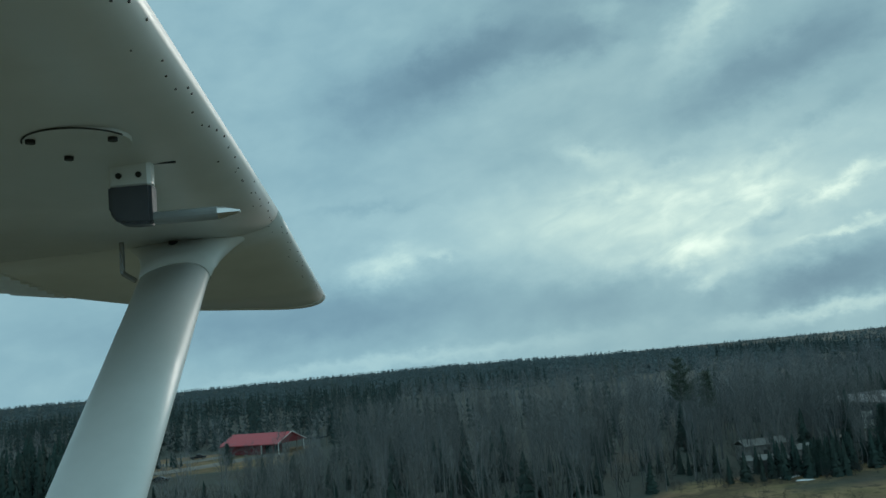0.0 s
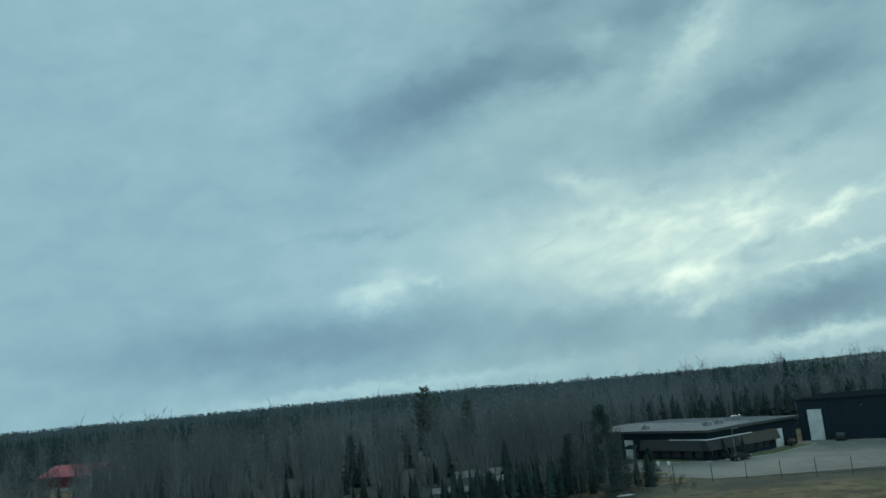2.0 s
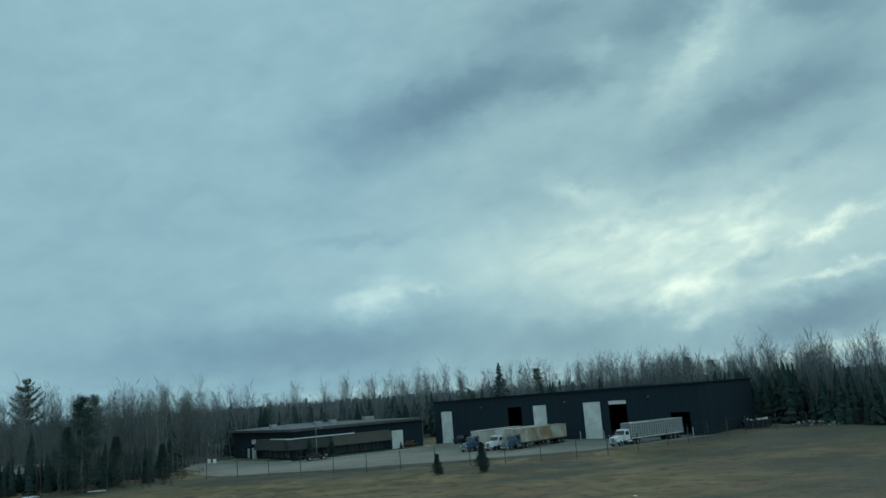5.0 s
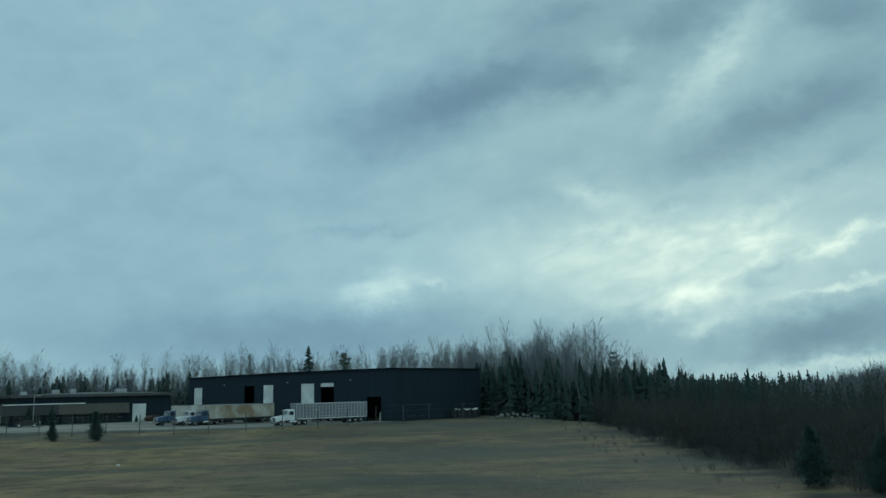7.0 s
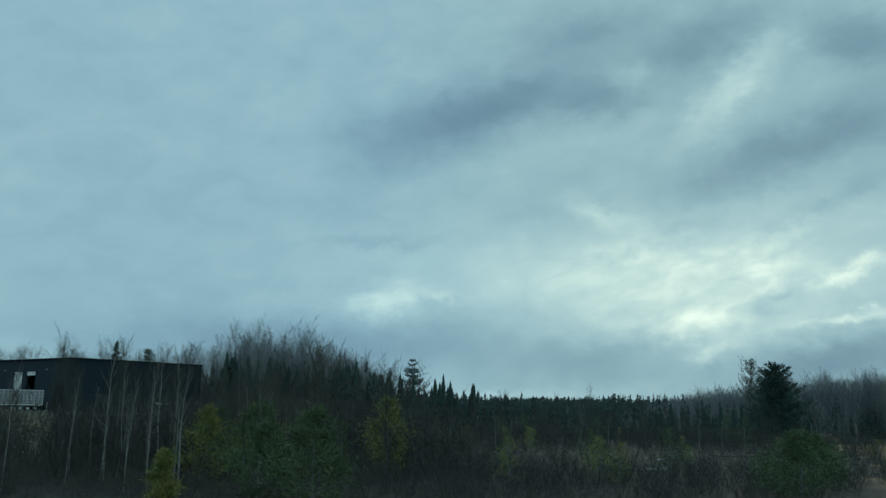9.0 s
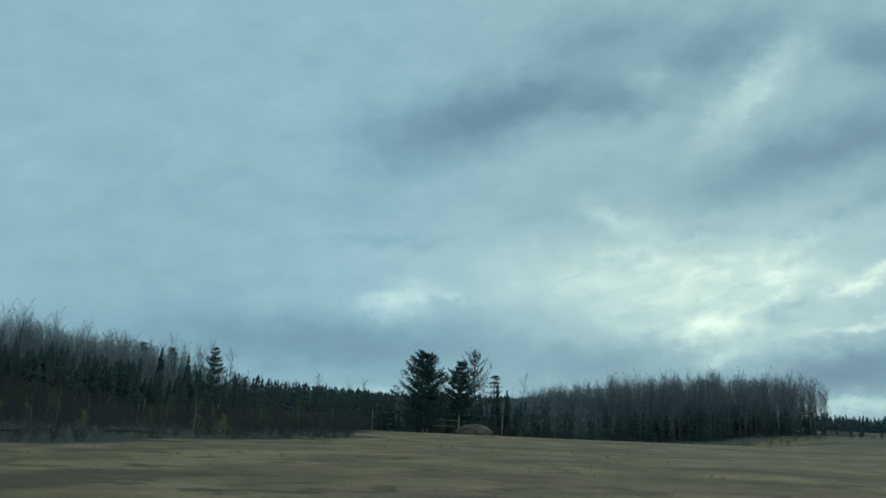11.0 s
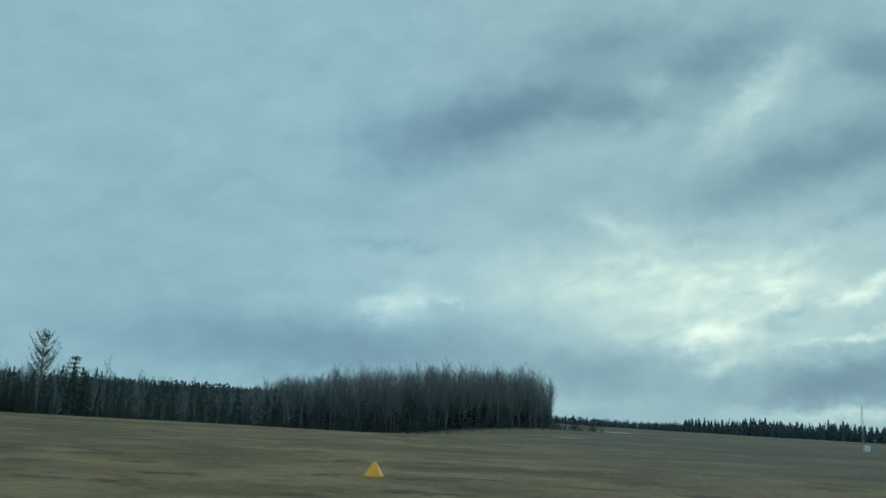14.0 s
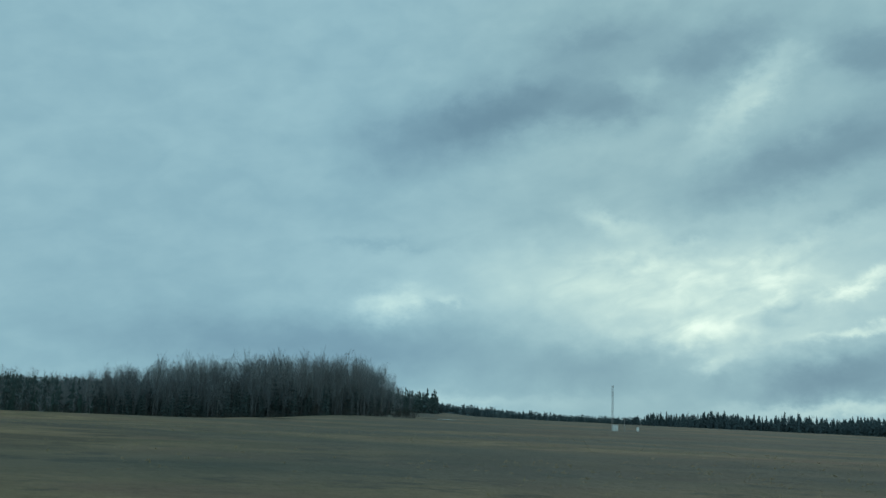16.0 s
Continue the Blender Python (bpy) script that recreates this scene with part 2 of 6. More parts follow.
PINE_NEEDLE = material("pine_needles", (0.055, 0.080, 0.060), 0.8, second=(0.085, 0.105, 0.075), scale=1.5, spec=0.25)
YOUNG_NEEDLE = material("yellow_green_needles", (0.215, 0.205, 0.060), 0.8, second=(0.100, 0.128, 0.050), scale=1.2, spec=0.25)
BLACK_CLAD = material("black_steel_cladding", (0.013, 0.024, 0.032), 0.7, second=(0.018, 0.030, 0.039), scale=0.35, spec=0.12, bump=0.02, bump_scale=3.0, stretch=(6, 6, 0.05))
GREY_ROOF = material("grey_metal_roof", (0.26, 0.265, 0.27), 0.85, 0.0, spec=0.3, second=(0.20, 0.205, 0.21), scale=0.3, bump=0.02, bump_scale=2.0, stretch=(4, 0.1, 1))
DARK_ROOF = material("dark_metal_roof", (0.012, 0.018, 0.022), 0.95, second=(0.018, 0.024, 0.029), scale=0.3, spec=0.0)
WHITE_PAINT = material("white_door_paint", (0.70, 0.70, 0.68), 0.5, second=(0.60, 0.60, 0.58), scale=0.6, third=(0.55, 0.54, 0.50), third_scale=0.3)
DARK_INSIDE = material("dark_interior", (0.012, 0.013, 0.016), 0.9)
GLASS_DARK = material("tinted_window_glass", (0.02, 0.024, 0.028), 0.06, second=(0.03, 0.034, 0.038), spec=0.8)
DARK_FASCIA = material("dark_fascia_boards", (0.030, 0.030, 0.030), 0.75, second=(0.022, 0.022, 0.022), scale=1.2, bump=0.01)
BROWN_FASCIA = material("brown_fascia_boards", (0.074, 0.064, 0.050), 0.75, second=(0.055, 0.047, 0.037), scale=1.2, bump=0.01)
CONCRETE = material("pale_concrete", (0.40, 0.39, 0.36), 0.9, second=(0.32, 0.31, 0.28), scale=0.9, bump=0.01)
STEEL = material("galvanised_steel", (0.36, 0.37, 0.37), 0.45, 0.8, second=(0.28, 0.29, 0.29), scale=2.0)
DARK_STEEL = material("dark_steel_posts", (0.10, 0.10, 0.10), 0.6, 0.5, second=(0.07, 0.07, 0.07), scale=2.0)
TYRE = material("black_rubber", (0.018, 0.018, 0.018), 0.85, second=(0.03, 0.028, 0.026), scale=5.0)
CHROME = material("polished_aluminium", (0.62, 0.63, 0.64), 0.22, 1.0, second=(0.5, 0.5, 0.5), scale=4.0)
BLUE_CAB = material("blue_cab_paint", (0.045, 0.095, 0.165), 0.3, second=(0.04, 0.08, 0.14), scale=1.0)
WHITE_CAB = material("white_cab_paint", (0.72, 0.73, 0.73), 0.25, second=(0.62, 0.63, 0.62), scale=1.0)
TRAILER_WHITE = material("weathered_white_trailer", (0.62, 0.61, 0.57), 0.5, second=(0.50, 0.48, 0.43), scale=0.8, third=(0.44, 0.405, 0.345), third_scale=0.22, stretch=(1, 1, 0.6))
TRAILER_RUST = material("rust_stained_trailer", (0.52, 0.49, 0.43), 0.6, second=(0.40, 0.36, 0.29), scale=0.9, third=(0.26, 0.18, 0.11), third_scale=0.30, stretch=(1, 1, 0.8))
TRAILER_GREY = material("grey_aluminium_trailer", (0.20, 0.205, 0.21), 0.6, 0.2, second=(0.15, 0.155, 0.16), scale=0.8)
PALE_ALU = material("pale_aluminium_posts", (0.50, 0.51, 0.51), 0.5, 0.2, second=(0.42, 0.43, 0.43), scale=2.0)
OLD_BOARDS = material("weathered_white_boards", (0.27, 0.27, 0.26), 0.85, second=(0.19, 0.19, 0.18), scale=1.2, third=(0.17, 0.165, 0.15), third_scale=0.5, spec=0.2)
CAR_BLACK = material("black_car_paint", (0.015, 0.016, 0.018), 0.2, second=(0.022, 0.022, 0.025))
RED_ROOF = material("red_metal_roof", (0.46, 0.045, 0.055), 0.45, 0.1, second=(0.40, 0.04, 0.05), scale=0.6, bump=0.02, bump_scale=2.0, stretch=(4, 0.1, 1))
RED_WALL = material("dark_red_boards", (0.20, 0.025, 0.03), 0.7, second=(0.15, 0.02, 0.025), scale=0.8)
YELLOW = material("yellow_marker_paint", (0.80, 0.36, 0.035), 0.6, second=(0.68, 0.30, 0.03), scale=2.0)
WATER = material("still_water", (0.03, 0.035, 0.035), 0.04, spec=1.0)
ROCK = material("grey_rubble", (0.28, 0.265, 0.245), 0.9, second=(0.18, 0.17, 0.155), scale=2.0, bump=0.03, per_object=0.25, third=(0.14, 0.13, 0.115), third_scale=0.8)
WOOD = material("grey_timber", (0.24, 0.21, 0.17), 0.9, second=(0.17, 0.145, 0.115), scale=2.0)
BRUSH = material("dead_brush", (0.12, 0.085, 0.055), 0.95, second=(0.075, 0.055, 0.038), scale=1.5)
DRY_GRASS = material("dry_grass_blades", (0.40, 0.30, 0.165), 0.9, second=(0.29, 0.215, 0.118), scale=0.25, third=(0.24, 0.20, 0.09), third_scale=0.06)
WING_PAINT = material("white_wing_paint", (0.78, 0.82, 0.82), 0.36, second=(0.70, 0.74, 0.74), scale=1.5, third=(0.65, 0.69, 0.68), third_scale=0.9)
# Pitot tube: its shade under the wing is put into this grey.
TUBE_SHADE = material("shaded_tube_paint", (0.30, 0.33, 0.34), 0.4, second=(0.24, 0.27, 0.28), scale=9.0)
GREY_COVER = material("dark_grey_tape", (0.075, 0.085, 0.10), 0.55, second=(0.06, 0.07, 0.085), scale=12.0)
BLACK_SCREW = material("blackened_screw", (0.015, 0.015, 0.015), 0.6)
SNOW = material("old_snow", (0.72, 0.74, 0.76), 0.7, second=(0.6, 0.6, 0.6), scale=2.0)

# ---- mesh helpers ----
def part(name, bm, mat, parent=None, label=""):
    """One bmesh linked as one mesh object under a thing or a part."""
    me = bpy.data.meshes.new(name)
    bm.to_mesh(me)
    bm.free()
    for s in (mat if isinstance(mat, (list, tuple)) else [mat]):
        me.materials.append(s)
    ob = new(name, me)
    if parent is not None:
        ob.parent = parent
    return tagged(ob, label)


def thing(name, m, label, category, group="", kind=""):
    """An Empty at the thing's base."""
    ob = new(name)
    ob.empty_display_size = 0.2
    ob.matrix_basis = m
    return tagged(ob, label, category, group, kind)


def box(bm, x0, y0, z0, x1, y1, z1, bevel=0.0, m=None):
    r = bmesh.ops.create_cube(bm, size=1.0)
    vs = r["verts"]
    bmesh.ops.scale(bm, vec=(x1 - x0, y1 - y0, z1 - z0), verts=vs)
    bmesh.ops.translate(bm, vec=((x0 + x1) / 2, (y0 + y1) / 2, (z0 + z1) / 2), verts=vs)
    if m is not None:
        bmesh.ops.transform(bm, matrix=m, verts=vs)
    if bevel:
        es = list({e for v in vs for e in v.link_edges})
        bmesh.ops.bevel(bm, geom=es, offset=bevel, segments=1, affect="EDGES")
    return bm


def boxes(*rows, bevel=0.0):
    bm = bmesh.new()
    for r in rows:
        box(bm, *r, bevel=bevel)
    return bm


def rod(bm, a, b, r0, r1=None, n=8):
    a, b = Vector(a), Vector(b)
    d = b - a
    res = bmesh.ops.create_cone(bm, cap_ends=True, segments=n, radius1=r0, radius2=r0 if r1 is None else r1, depth=d.length)
    m = Matrix.Translation((a + b) / 2) @ d.to_track_quat("Z", "Y").to_matrix().to_4x4()
    bmesh.ops.transform(bm, matrix=m, verts=res["verts"])
    return bm


def rods(*rows, n=8):
    bm = bmesh.new()
    for r in rows:
        rod(bm, *r, n=n)
    return bm


def prism(bm, outline, y0, y1):
    """An outline of (x, z) pairs drawn out from y0 to y1."""
    a = [bm.verts.new((x, y0, z)) for x, z in outline]
    b = [bm.verts.new((x, y1, z)) for x, z in outline]
    n = len(a)
    bm.faces.new(a)
    bm.faces.new(b[::-1])
    for i in range(n):
        bm.faces.new((a[i], b[i], b[(i + 1) % n], a[(i + 1) % n]))
    bmesh.ops.recalc_face_normals(bm, faces=bm.faces)
    return bm


def from_arrays(name, V, F, M, mats, parent=None):
    """A mesh of triangles from arrays of places, corners and material slots."""
    me = bpy.data.meshes.new(name)
    V, F = np.asarray(V, np.float32), np.asarray(F, np.int32)
    me.vertices.add(len(V))
    me.vertices.foreach_set("co", V.ravel())
    me.loops.add(len(F) * 3)
    me.loops.foreach_set("vertex_index", F.ravel())
    me.polygons.add(len(F))
    me.polygons.foreach_set("loop_start", np.arange(0, len(F) * 3, 3, dtype=np.int32))
    me.polygons.foreach_set("material_index", np.asarray(M, np.int32))
    for s in mats:
        me.materials.append(s)
    me.update(calc_edges=True)
    ob = new(name, me)
    if parent is not None:
        ob.parent = parent
    return ob


# ---- the lie of the land ----
def ease(v, a, b):
    s = np.clip((np.asarray(v, float) - a) / (b - a), 0, 1)
    return s * s * (3 - 2 * s)


def lift(x, y):
    """Height of the ground, for numbers or arrays."""
    x, y = np.asarray(x, float), np.asarray(y, float)
    h = 2.0 * ease(y, 98, 150) * (1 - ease(x, 212, 250))
    h = h + 1.2 * ease(y, 215, 290) * (1 - ease(x, 40, 120)) * ease(x, -400, -100)
    h = h - 4.0 * ease(y, 110, 230) * ease(x, 235, 300) * (1 - ease(x, 372, 428)) * (1 - 0.8 * ease(y, 290, 430))
    h = h + 0.2 * ease(y, 190, 290) * ease(x, 372, 428)
    h = h + 5.5 * ease(y, 600, 1500) * (1 - ease(x, 300, 700)) - 10.0 * ease(y, 300, 1050) * ease(x, 400, 640)
    h = h + 0.9 * (1 - ease(y, 38, 110)) * ease(x, 225, 330)
    h = h + 0.12 * np.sin(x * 0.071 + 1.3) * np.sin(y * 0.093 + 0.4) * ease(np.abs(y), 20, 60)
    return h


def spot(x, y):
    return float(lift(x, y))


def boggy(x, y):
    """True on the wet ground under the brush, for arrays."""
    rag = 2.2 * np.sin(y * 0.37 + 0.6) + 1.6 * np.sin(y * 0.93 + x * 0.2) + 1.1 * np.sin(y * 1.7 + 2.0)
    return (x + rag > np.interp(y, [38, 54, 100, 150], [221.5, 223.5, 225, 226])) & (y + 0.8 * np.sin(x * 0.6) > 37) & (y < 180) & (x + rag < np.interp(y, [38, 60, 90, 150], [268, 285, 300, 300]))


def wooded(x, y):
    """1 in the woods, 0 in the open, for arrays."""
    x, y = np.asarray(x, float), np.asarray(y, float)
    edge = np.interp(x, [-900, -60, 20, 45, 78, 92, 96, 150, 206, 212, 222, 262, 266, 294, 298, 322, 345, 360, 440, 452, 470, 2600],
                     [112, 112, 120, 148, 152, 158, 212, 232, 214, 172, 150, 150, 178, 172, 135, 141, 168, 245, 258, 330, 1050, 1050])
    w = (y > edge).astype(float)
    brush = boggy(x, y)
    hole = ((x - 277 - 3 * np.sin(y * 0.3)) / 12) ** 2 + ((y - 70 + 3 * np.sin(x * 0.4)) / 22) ** 2 < 1
    w = np.maximum(w, np.where(hole, 0.92, 1.0) * brush)
    # Unseen ground under the wing, darkened to dim the light thrown up at it.
    w = np.maximum(w, 0.4 * ((x < 30) & (y < 113) & (y > -60)))
    yard = (np.abs(x + 70) < 26) & (np.abs(y - 268) < 24)
    return w * (1 - yard)


xs = np.unique(np.concatenate([np.linspace(-4800, -400, 23), np.arange(-400, 200, 5.0), np.arange(200, 320, 2.0), np.arange(320, 640, 5.0), np.linspace(640, 4800, 40)]))
ys = np.unique(np.concatenate([np.linspace(-4800, -100, 16), np.arange(-100, 20, 8.0), np.arange(20, 130, 2.5), np.arange(130, 420, 5.0), np.linspace(420, 1600, 40), np.linspace(1600, 4800, 12)]))
GX, GY = np.meshgrid(xs, ys)
nx, ny = len(xs), len(ys)
idx = np.arange(nx * ny).reshape(ny, nx)
q0, q1, q2, q3 = idx[:-1, :-1].ravel(), idx[:-1, 1:].ravel(), idx[1:, 1:].ravel(), idx[1:, :-1].ravel()
tri = np.concatenate([np.stack([q0, q1, q2], 1), np.stack([q0, q2, q3], 1)])
ground = from_arrays("ground", np.stack([GX.ravel(), GY.ravel(), lift(GX, GY).ravel()], 1), tri, np.zeros(len(tri)), [GROUND])
ground.data.shade_smooth()
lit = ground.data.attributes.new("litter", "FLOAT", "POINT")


def ditch(x, y):
    """Dark wet strips that cross the open field."""
    d = np.zeros_like(x)
    for (xa, ya), (xb, yb), w in DITCHES:
        dx, dy = xb - xa, yb - ya
        t = np.clip(((x - xa) * dx + (y - ya) * dy) / (dx * dx + dy * dy), 0, 1)
        off = np.hypot(x - xa - t * dx, y - ya - t * dy + 1.5 * np.sin(x * 0.13))
        d = np.maximum(d, np.clip(1.3 - off / w, 0, 1) * 0.8)
    return d


DITCHES = [((296, 128), (322, 136), 4.0), ((322, 136), (346, 166), 7.0), ((346, 166), (358, 236), 9.0), ((358, 236), (442, 246), 12.0), ((90, 147), (165, 127), 5.0), ((60, 136), (100, 138), 4.0), ((392, 66), (470, 108), 2.2), ((330, 80), (395, 66), 1.8), ((420, 118), (520, 150), 3.0), ((118, 96), (178, 88), 2.5), ((180, 84), (218, 98), 2.5), ((150, 118), (205, 128), 3.0), ((322, 108), (380, 118), 2.2)]
wet = (0.25 + 0.62 * ease(GX, 165, 198)) * ease(GX, 60, 120) * (1 - ease(GX, 226, 240)) * ease(GY, 40, 70) * (0.75 + 0.25 * np.sin(GX * 0.11 + np.sin(GY * 0.17) * 2))
# Darker ground colour towards the east end of the field.
wet = np.maximum(wet, 0.9 * ease(GX, 380, 425) * ease(GY, 24, 70) * (0.7 + 0.3 * np.sin(GX * 0.07 + np.sin(GY * 0.09) * 2)))
wet = np.maximum(wet, 0.85 * ease(GX, 404, 440) * ease(GY, 6, 26) * (0.75 + 0.25 * np.sin(GX * 0.09 + np.sin(GY * 0.13) * 2)))
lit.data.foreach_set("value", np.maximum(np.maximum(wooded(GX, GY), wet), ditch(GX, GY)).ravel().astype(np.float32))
wet_soil = ground.data.attributes.new("bog", "FLOAT", "POINT")
wet_soil.data.foreach_set("value", (0.8 * boggy(GX, GY)).ravel().astype(np.float32))
tagged(ground, "dry straw-coloured spring grass with brown and green patches", "ground", kind="structure")

# ---- trees ----
def tube(path, radii, n):
    """A tapered tube along points: places and triangles."""
    path = np.asarray(path, float)
    ang = np.arange(n) * 2 * np.pi / n
    ring = np.stack([np.cos(ang), np.sin(ang), 0 * ang], 1)
    d = path[-1] - path[0]
    d = d / (np.linalg.norm(d) + 1e-9)
    a = np.cross(d, [0.31, 0.95, 0.05])
    a /= np.linalg.norm(a) + 1e-9
    b = np.cross(d, a)
    V = np.concatenate([p + r * (ring[:, :1] * a + ring[:, 1:2] * b) for p, r in zip(path, radii)])
    F = []
    for k in range(len(path) - 1):
        for i in range(n):
            j = (i + 1) % n
            F += [(k * n + i, k * n + j, k * n + n + j), (k * n + i, k * n + n + j, k * n + n + i)]
    return V, np.array(F)


class Heap:
    """Gathers triangles with material slots."""
    def __init__(self):
        self.V, self.F, self.M, self.n = [], [], [], 0

    def add(self, V, F, m):
        self.V.append(np.asarray(V, float)), self.F.append(np.asarray(F) + self.n), self.M.append(np.full(len(F), m) if np.isscalar(m) else m)
        self.n += len(V)
        return self

    def done(self):
        return np.concatenate(self.V), np.concatenate(self.F), np.concatenate(self.M)


def slivers(rng, base, way, length, width):
    """Thin triangles from base points along ways."""
    k = len(base)
    side = np.cross(way, rng.normal(size=(k, 3)))
    side /= np.linalg.norm(side, axis=1, keepdims=True) + 1e-9
    tip = base + way * length[:, None]
    V = np.stack([base - side * width[:, None] / 2, base + side * width[:, None] / 2, tip], 1).reshape(-1, 3)
    return V, np.arange(3 * k).reshape(-1, 3)


def bare_tree(seed, h, limbs, twigs, spread=0.2, clear=0.35, sides=5, twig_width=0.045, fork=True, girth=1.0):
    """A leafless broadleaf tree. Slots: 0 bark, 1 twigs."""
    rng = np.random.default_rng(seed)
    trunk, crown = Heap(), Heap()
    k = 5
    zz = np.linspace(0, h, k)
    lean = rng.normal(size=2) * 0.03 * h
    px = np.stack([lean[0] * (zz / h) ** 2 + rng.normal(size=k) * 0.012 * h * (zz > 0), lean[1] * (zz / h) ** 2 + rng.normal(size=k) * 0.012 * h * (zz > 0), zz], 1)
    r = (0.0085 * h + 0.02) * girth
    trunk.add(*tube(px, r * np.array([1.15, 0.85, 0.62, 0.36, 0.08]), sides), 0)
    ends, ways = [], []
    for i in range(limbs):
        f = clear + (0.97 - clear) * (i + rng.random()) / limbs
        p = np.array([np.interp(f * h, zz, px[:, c]) for c in range(3)])
        az = rng.random() * 6.283
        up = rng.uniform(0.9, 2.4)
        w = np.array([np.cos(az), np.sin(az), up])
        w /= np.linalg.norm(w)
        ln = h * spread * (1.25 - 0.75 * f) * rng.uniform(0.7, 1.25)
        mid = p + w * ln * 0.55 + np.array([0, 0, 0.04 * ln])
        end = p + w * ln + np.array([0, 0, 0.16 * ln])
        if fork:
            crown.add(*tube([p, mid, end], [r * 0.34 * (1.15 - f), r * 0.22 * (1.15 - f), 0.006], 3), 0)
        else:
            crown.add(*slivers(rng, p[None], (end - p)[None] / np.linalg.norm(end - p), np.array([np.linalg.norm(end - p)]), np.array([r * 0.34 * (1.15 - f)])), 0)
        for s in np.linspace(0.15, 1.0, max(2, twigs // limbs)):
            ends.append(p + (end - p) * s), ways.append(w)
    ends, ways = np.array(ends), np.array(ways)
    w = ways * 0.6 + rng.normal(size=ways.shape) * 0.42 + np.array([0, 0, 0.35])
    w /= np.linalg.norm(w, axis=1, keepdims=True)
    V, F = slivers(rng, ends, w, h * rng.uniform(0.04, 0.115, len(ends)), np.full(len(ends), twig_width))
    crown.add(V, F, 1)
    return trunk.done(), crown.done()


def spruce(seed, h, levels, arms, width=0.17, ragged=0.3, clear=0.04, fringe=3, taper=0.85):
    """A conifer of drooping boughs. Slots: 0 bark, 1 needles."""
    rng = np.random.default_rng(seed)
    trunk, crown = Heap(), Heap()
    trunk.add(*tube([(0, 0, 0), (0, 0, h * 0.5), (0, 0, h * 0.985)], [0.014 * h, 0.008 * h, 0.01], 5), 0)
    for i in range(levels):
        f = clear + (0.985 - clear) * (i + 0.5) / levels
        z = f * h
        R = h * width * (1 - f) ** taper + 0.02 * h * (1 - f) + 0.08
        for j in range(arms):
            a = (j + rng.random()) * 6.283 / arms + i * 1.7
            ln = R * rng.uniform(1 - ragged, 1 + ragged * 0.6)
            drop = ln * rng.uniform(0.15, 0.45) - (0.25 * ln if f > 0.75 else 0)
            c, s = np.cos(a), np.sin(a)
            wd = ln * rng.uniform(0.26, 0.42) + 0.04
            zb = z + rng.normal() * 0.012 * h
            mid = np.array([c * ln * 0.55, s * ln * 0.55, zb - drop * 0.25])
            side = np.array([-s, c, 0]) * wd
            V = [(0, 0, zb + 0.03 * h), mid + side, (c * ln, s * ln, zb - drop), mid - side, mid - np.array([0, 0, 0.10 * ln + 0.02 * h])]
            crown.add(np.array(V), np.array([(0, 1, 4), (1, 2, 4), (2, 3, 4), (3, 0, 4), (0, 2, 1), (0, 3, 2)]), 1)
            if fringe:
                u, v = rng.uniform(0.35, 1.0, fringe), rng.uniform(-1, 1, fringe)
                base = np.stack([c * ln * u, s * ln * u, zb - drop * u ** 2], 1) + np.stack([-s * v, c * v, 0 * v], 1) * (wd * (1.1 - u))[:, None]
                way = np.array([c, s, -0.25]) + rng.normal(size=(fringe, 3)) * 0.45
                way /= np.linalg.norm(way, axis=1, keepdims=True)
                crown.add(*slivers(rng, base, way, (0.22 * ln + 0.012 * h) * rng.uniform(0.7, 1.4, fringe), np.full(fringe, 0.07 * ln + 0.03)), 1)
    return trunk.done(), crown.done()


def pine(seed, h, boughs, clear=0.35, spread=0.24, tufts=7, flat=0.35, young=False, needles=14, airy=0.035):
    """A pine: a bare stem, level boughs that sweep up, tufts of long needles."""
    rng = np.random.default_rng(seed)
    trunk, crown = Heap(), Heap()
    zz = np.linspace(0, h, 5)
    px = np.stack([rng.normal(size=5) * 0.008 * h * (zz > 0), rng.normal(size=5) * 0.008 * h * (zz > 0), zz], 1)
    trunk.add(*tube(px, np.array([0.016, 0.013, 0.010, 0.006, 0.001]) * h + 0.01, 6), 0)
    for i in range(boughs):
        f = clear + (0.98 - clear) * (i + rng.random() * 0.7) / boughs
        p = np.array([np.interp(f * h, zz, px[:, c]) for c in range(3)])
        a = rng.random() * 6.283
        t = (f - clear) / (1 - clear)
        ln = h * spread * (0.55 + 0.8 * t) * (1.06 - t) ** 0.6 * rng.uniform(0.6, 1.25) * (1.0 if not young else 1.1 - 0.75 * t)
        out = np.array([np.cos(a), np.sin(a), 0])
        end = p + out * ln + np.array([0, 0, ln * rng.uniform(flat * 0.3, flat * 1.5)])
        mid = p + (end - p) * 0.55 - np.array([0, 0, 0.05 * ln])
        crown.add(*tube([p, mid, end], [0.004 * h + 0.01, 0.003 * h, 0.008], 3), 0)
        for s in np.linspace(0.3, 1.04, tufts):
            c = (p + (mid - p) * s / 0.55) if s < 0.55 else (mid + (end - mid) * (s - 0.55) / 0.45)
            k = needles
            c = c + rng.normal(size=3) * airy * ln
            w = rng.normal(size=(k, 3)) * np.array([1, 1, 0.55]) + np.array([0, 0, 0.45])
            w /= np.linalg.norm(w, axis=1, keepdims=True)
            size = (0.024 * h + 0.12) * rng.uniform(0.7, 1.3, k)
            V, F = slivers(rng, c + rng.normal(size=(k, 3)) * 0.55 * size[:, None], w, size, size * 3.0 / (k + 4))
            crown.add(V, F, 1)
    return trunk.done(), crown.done()


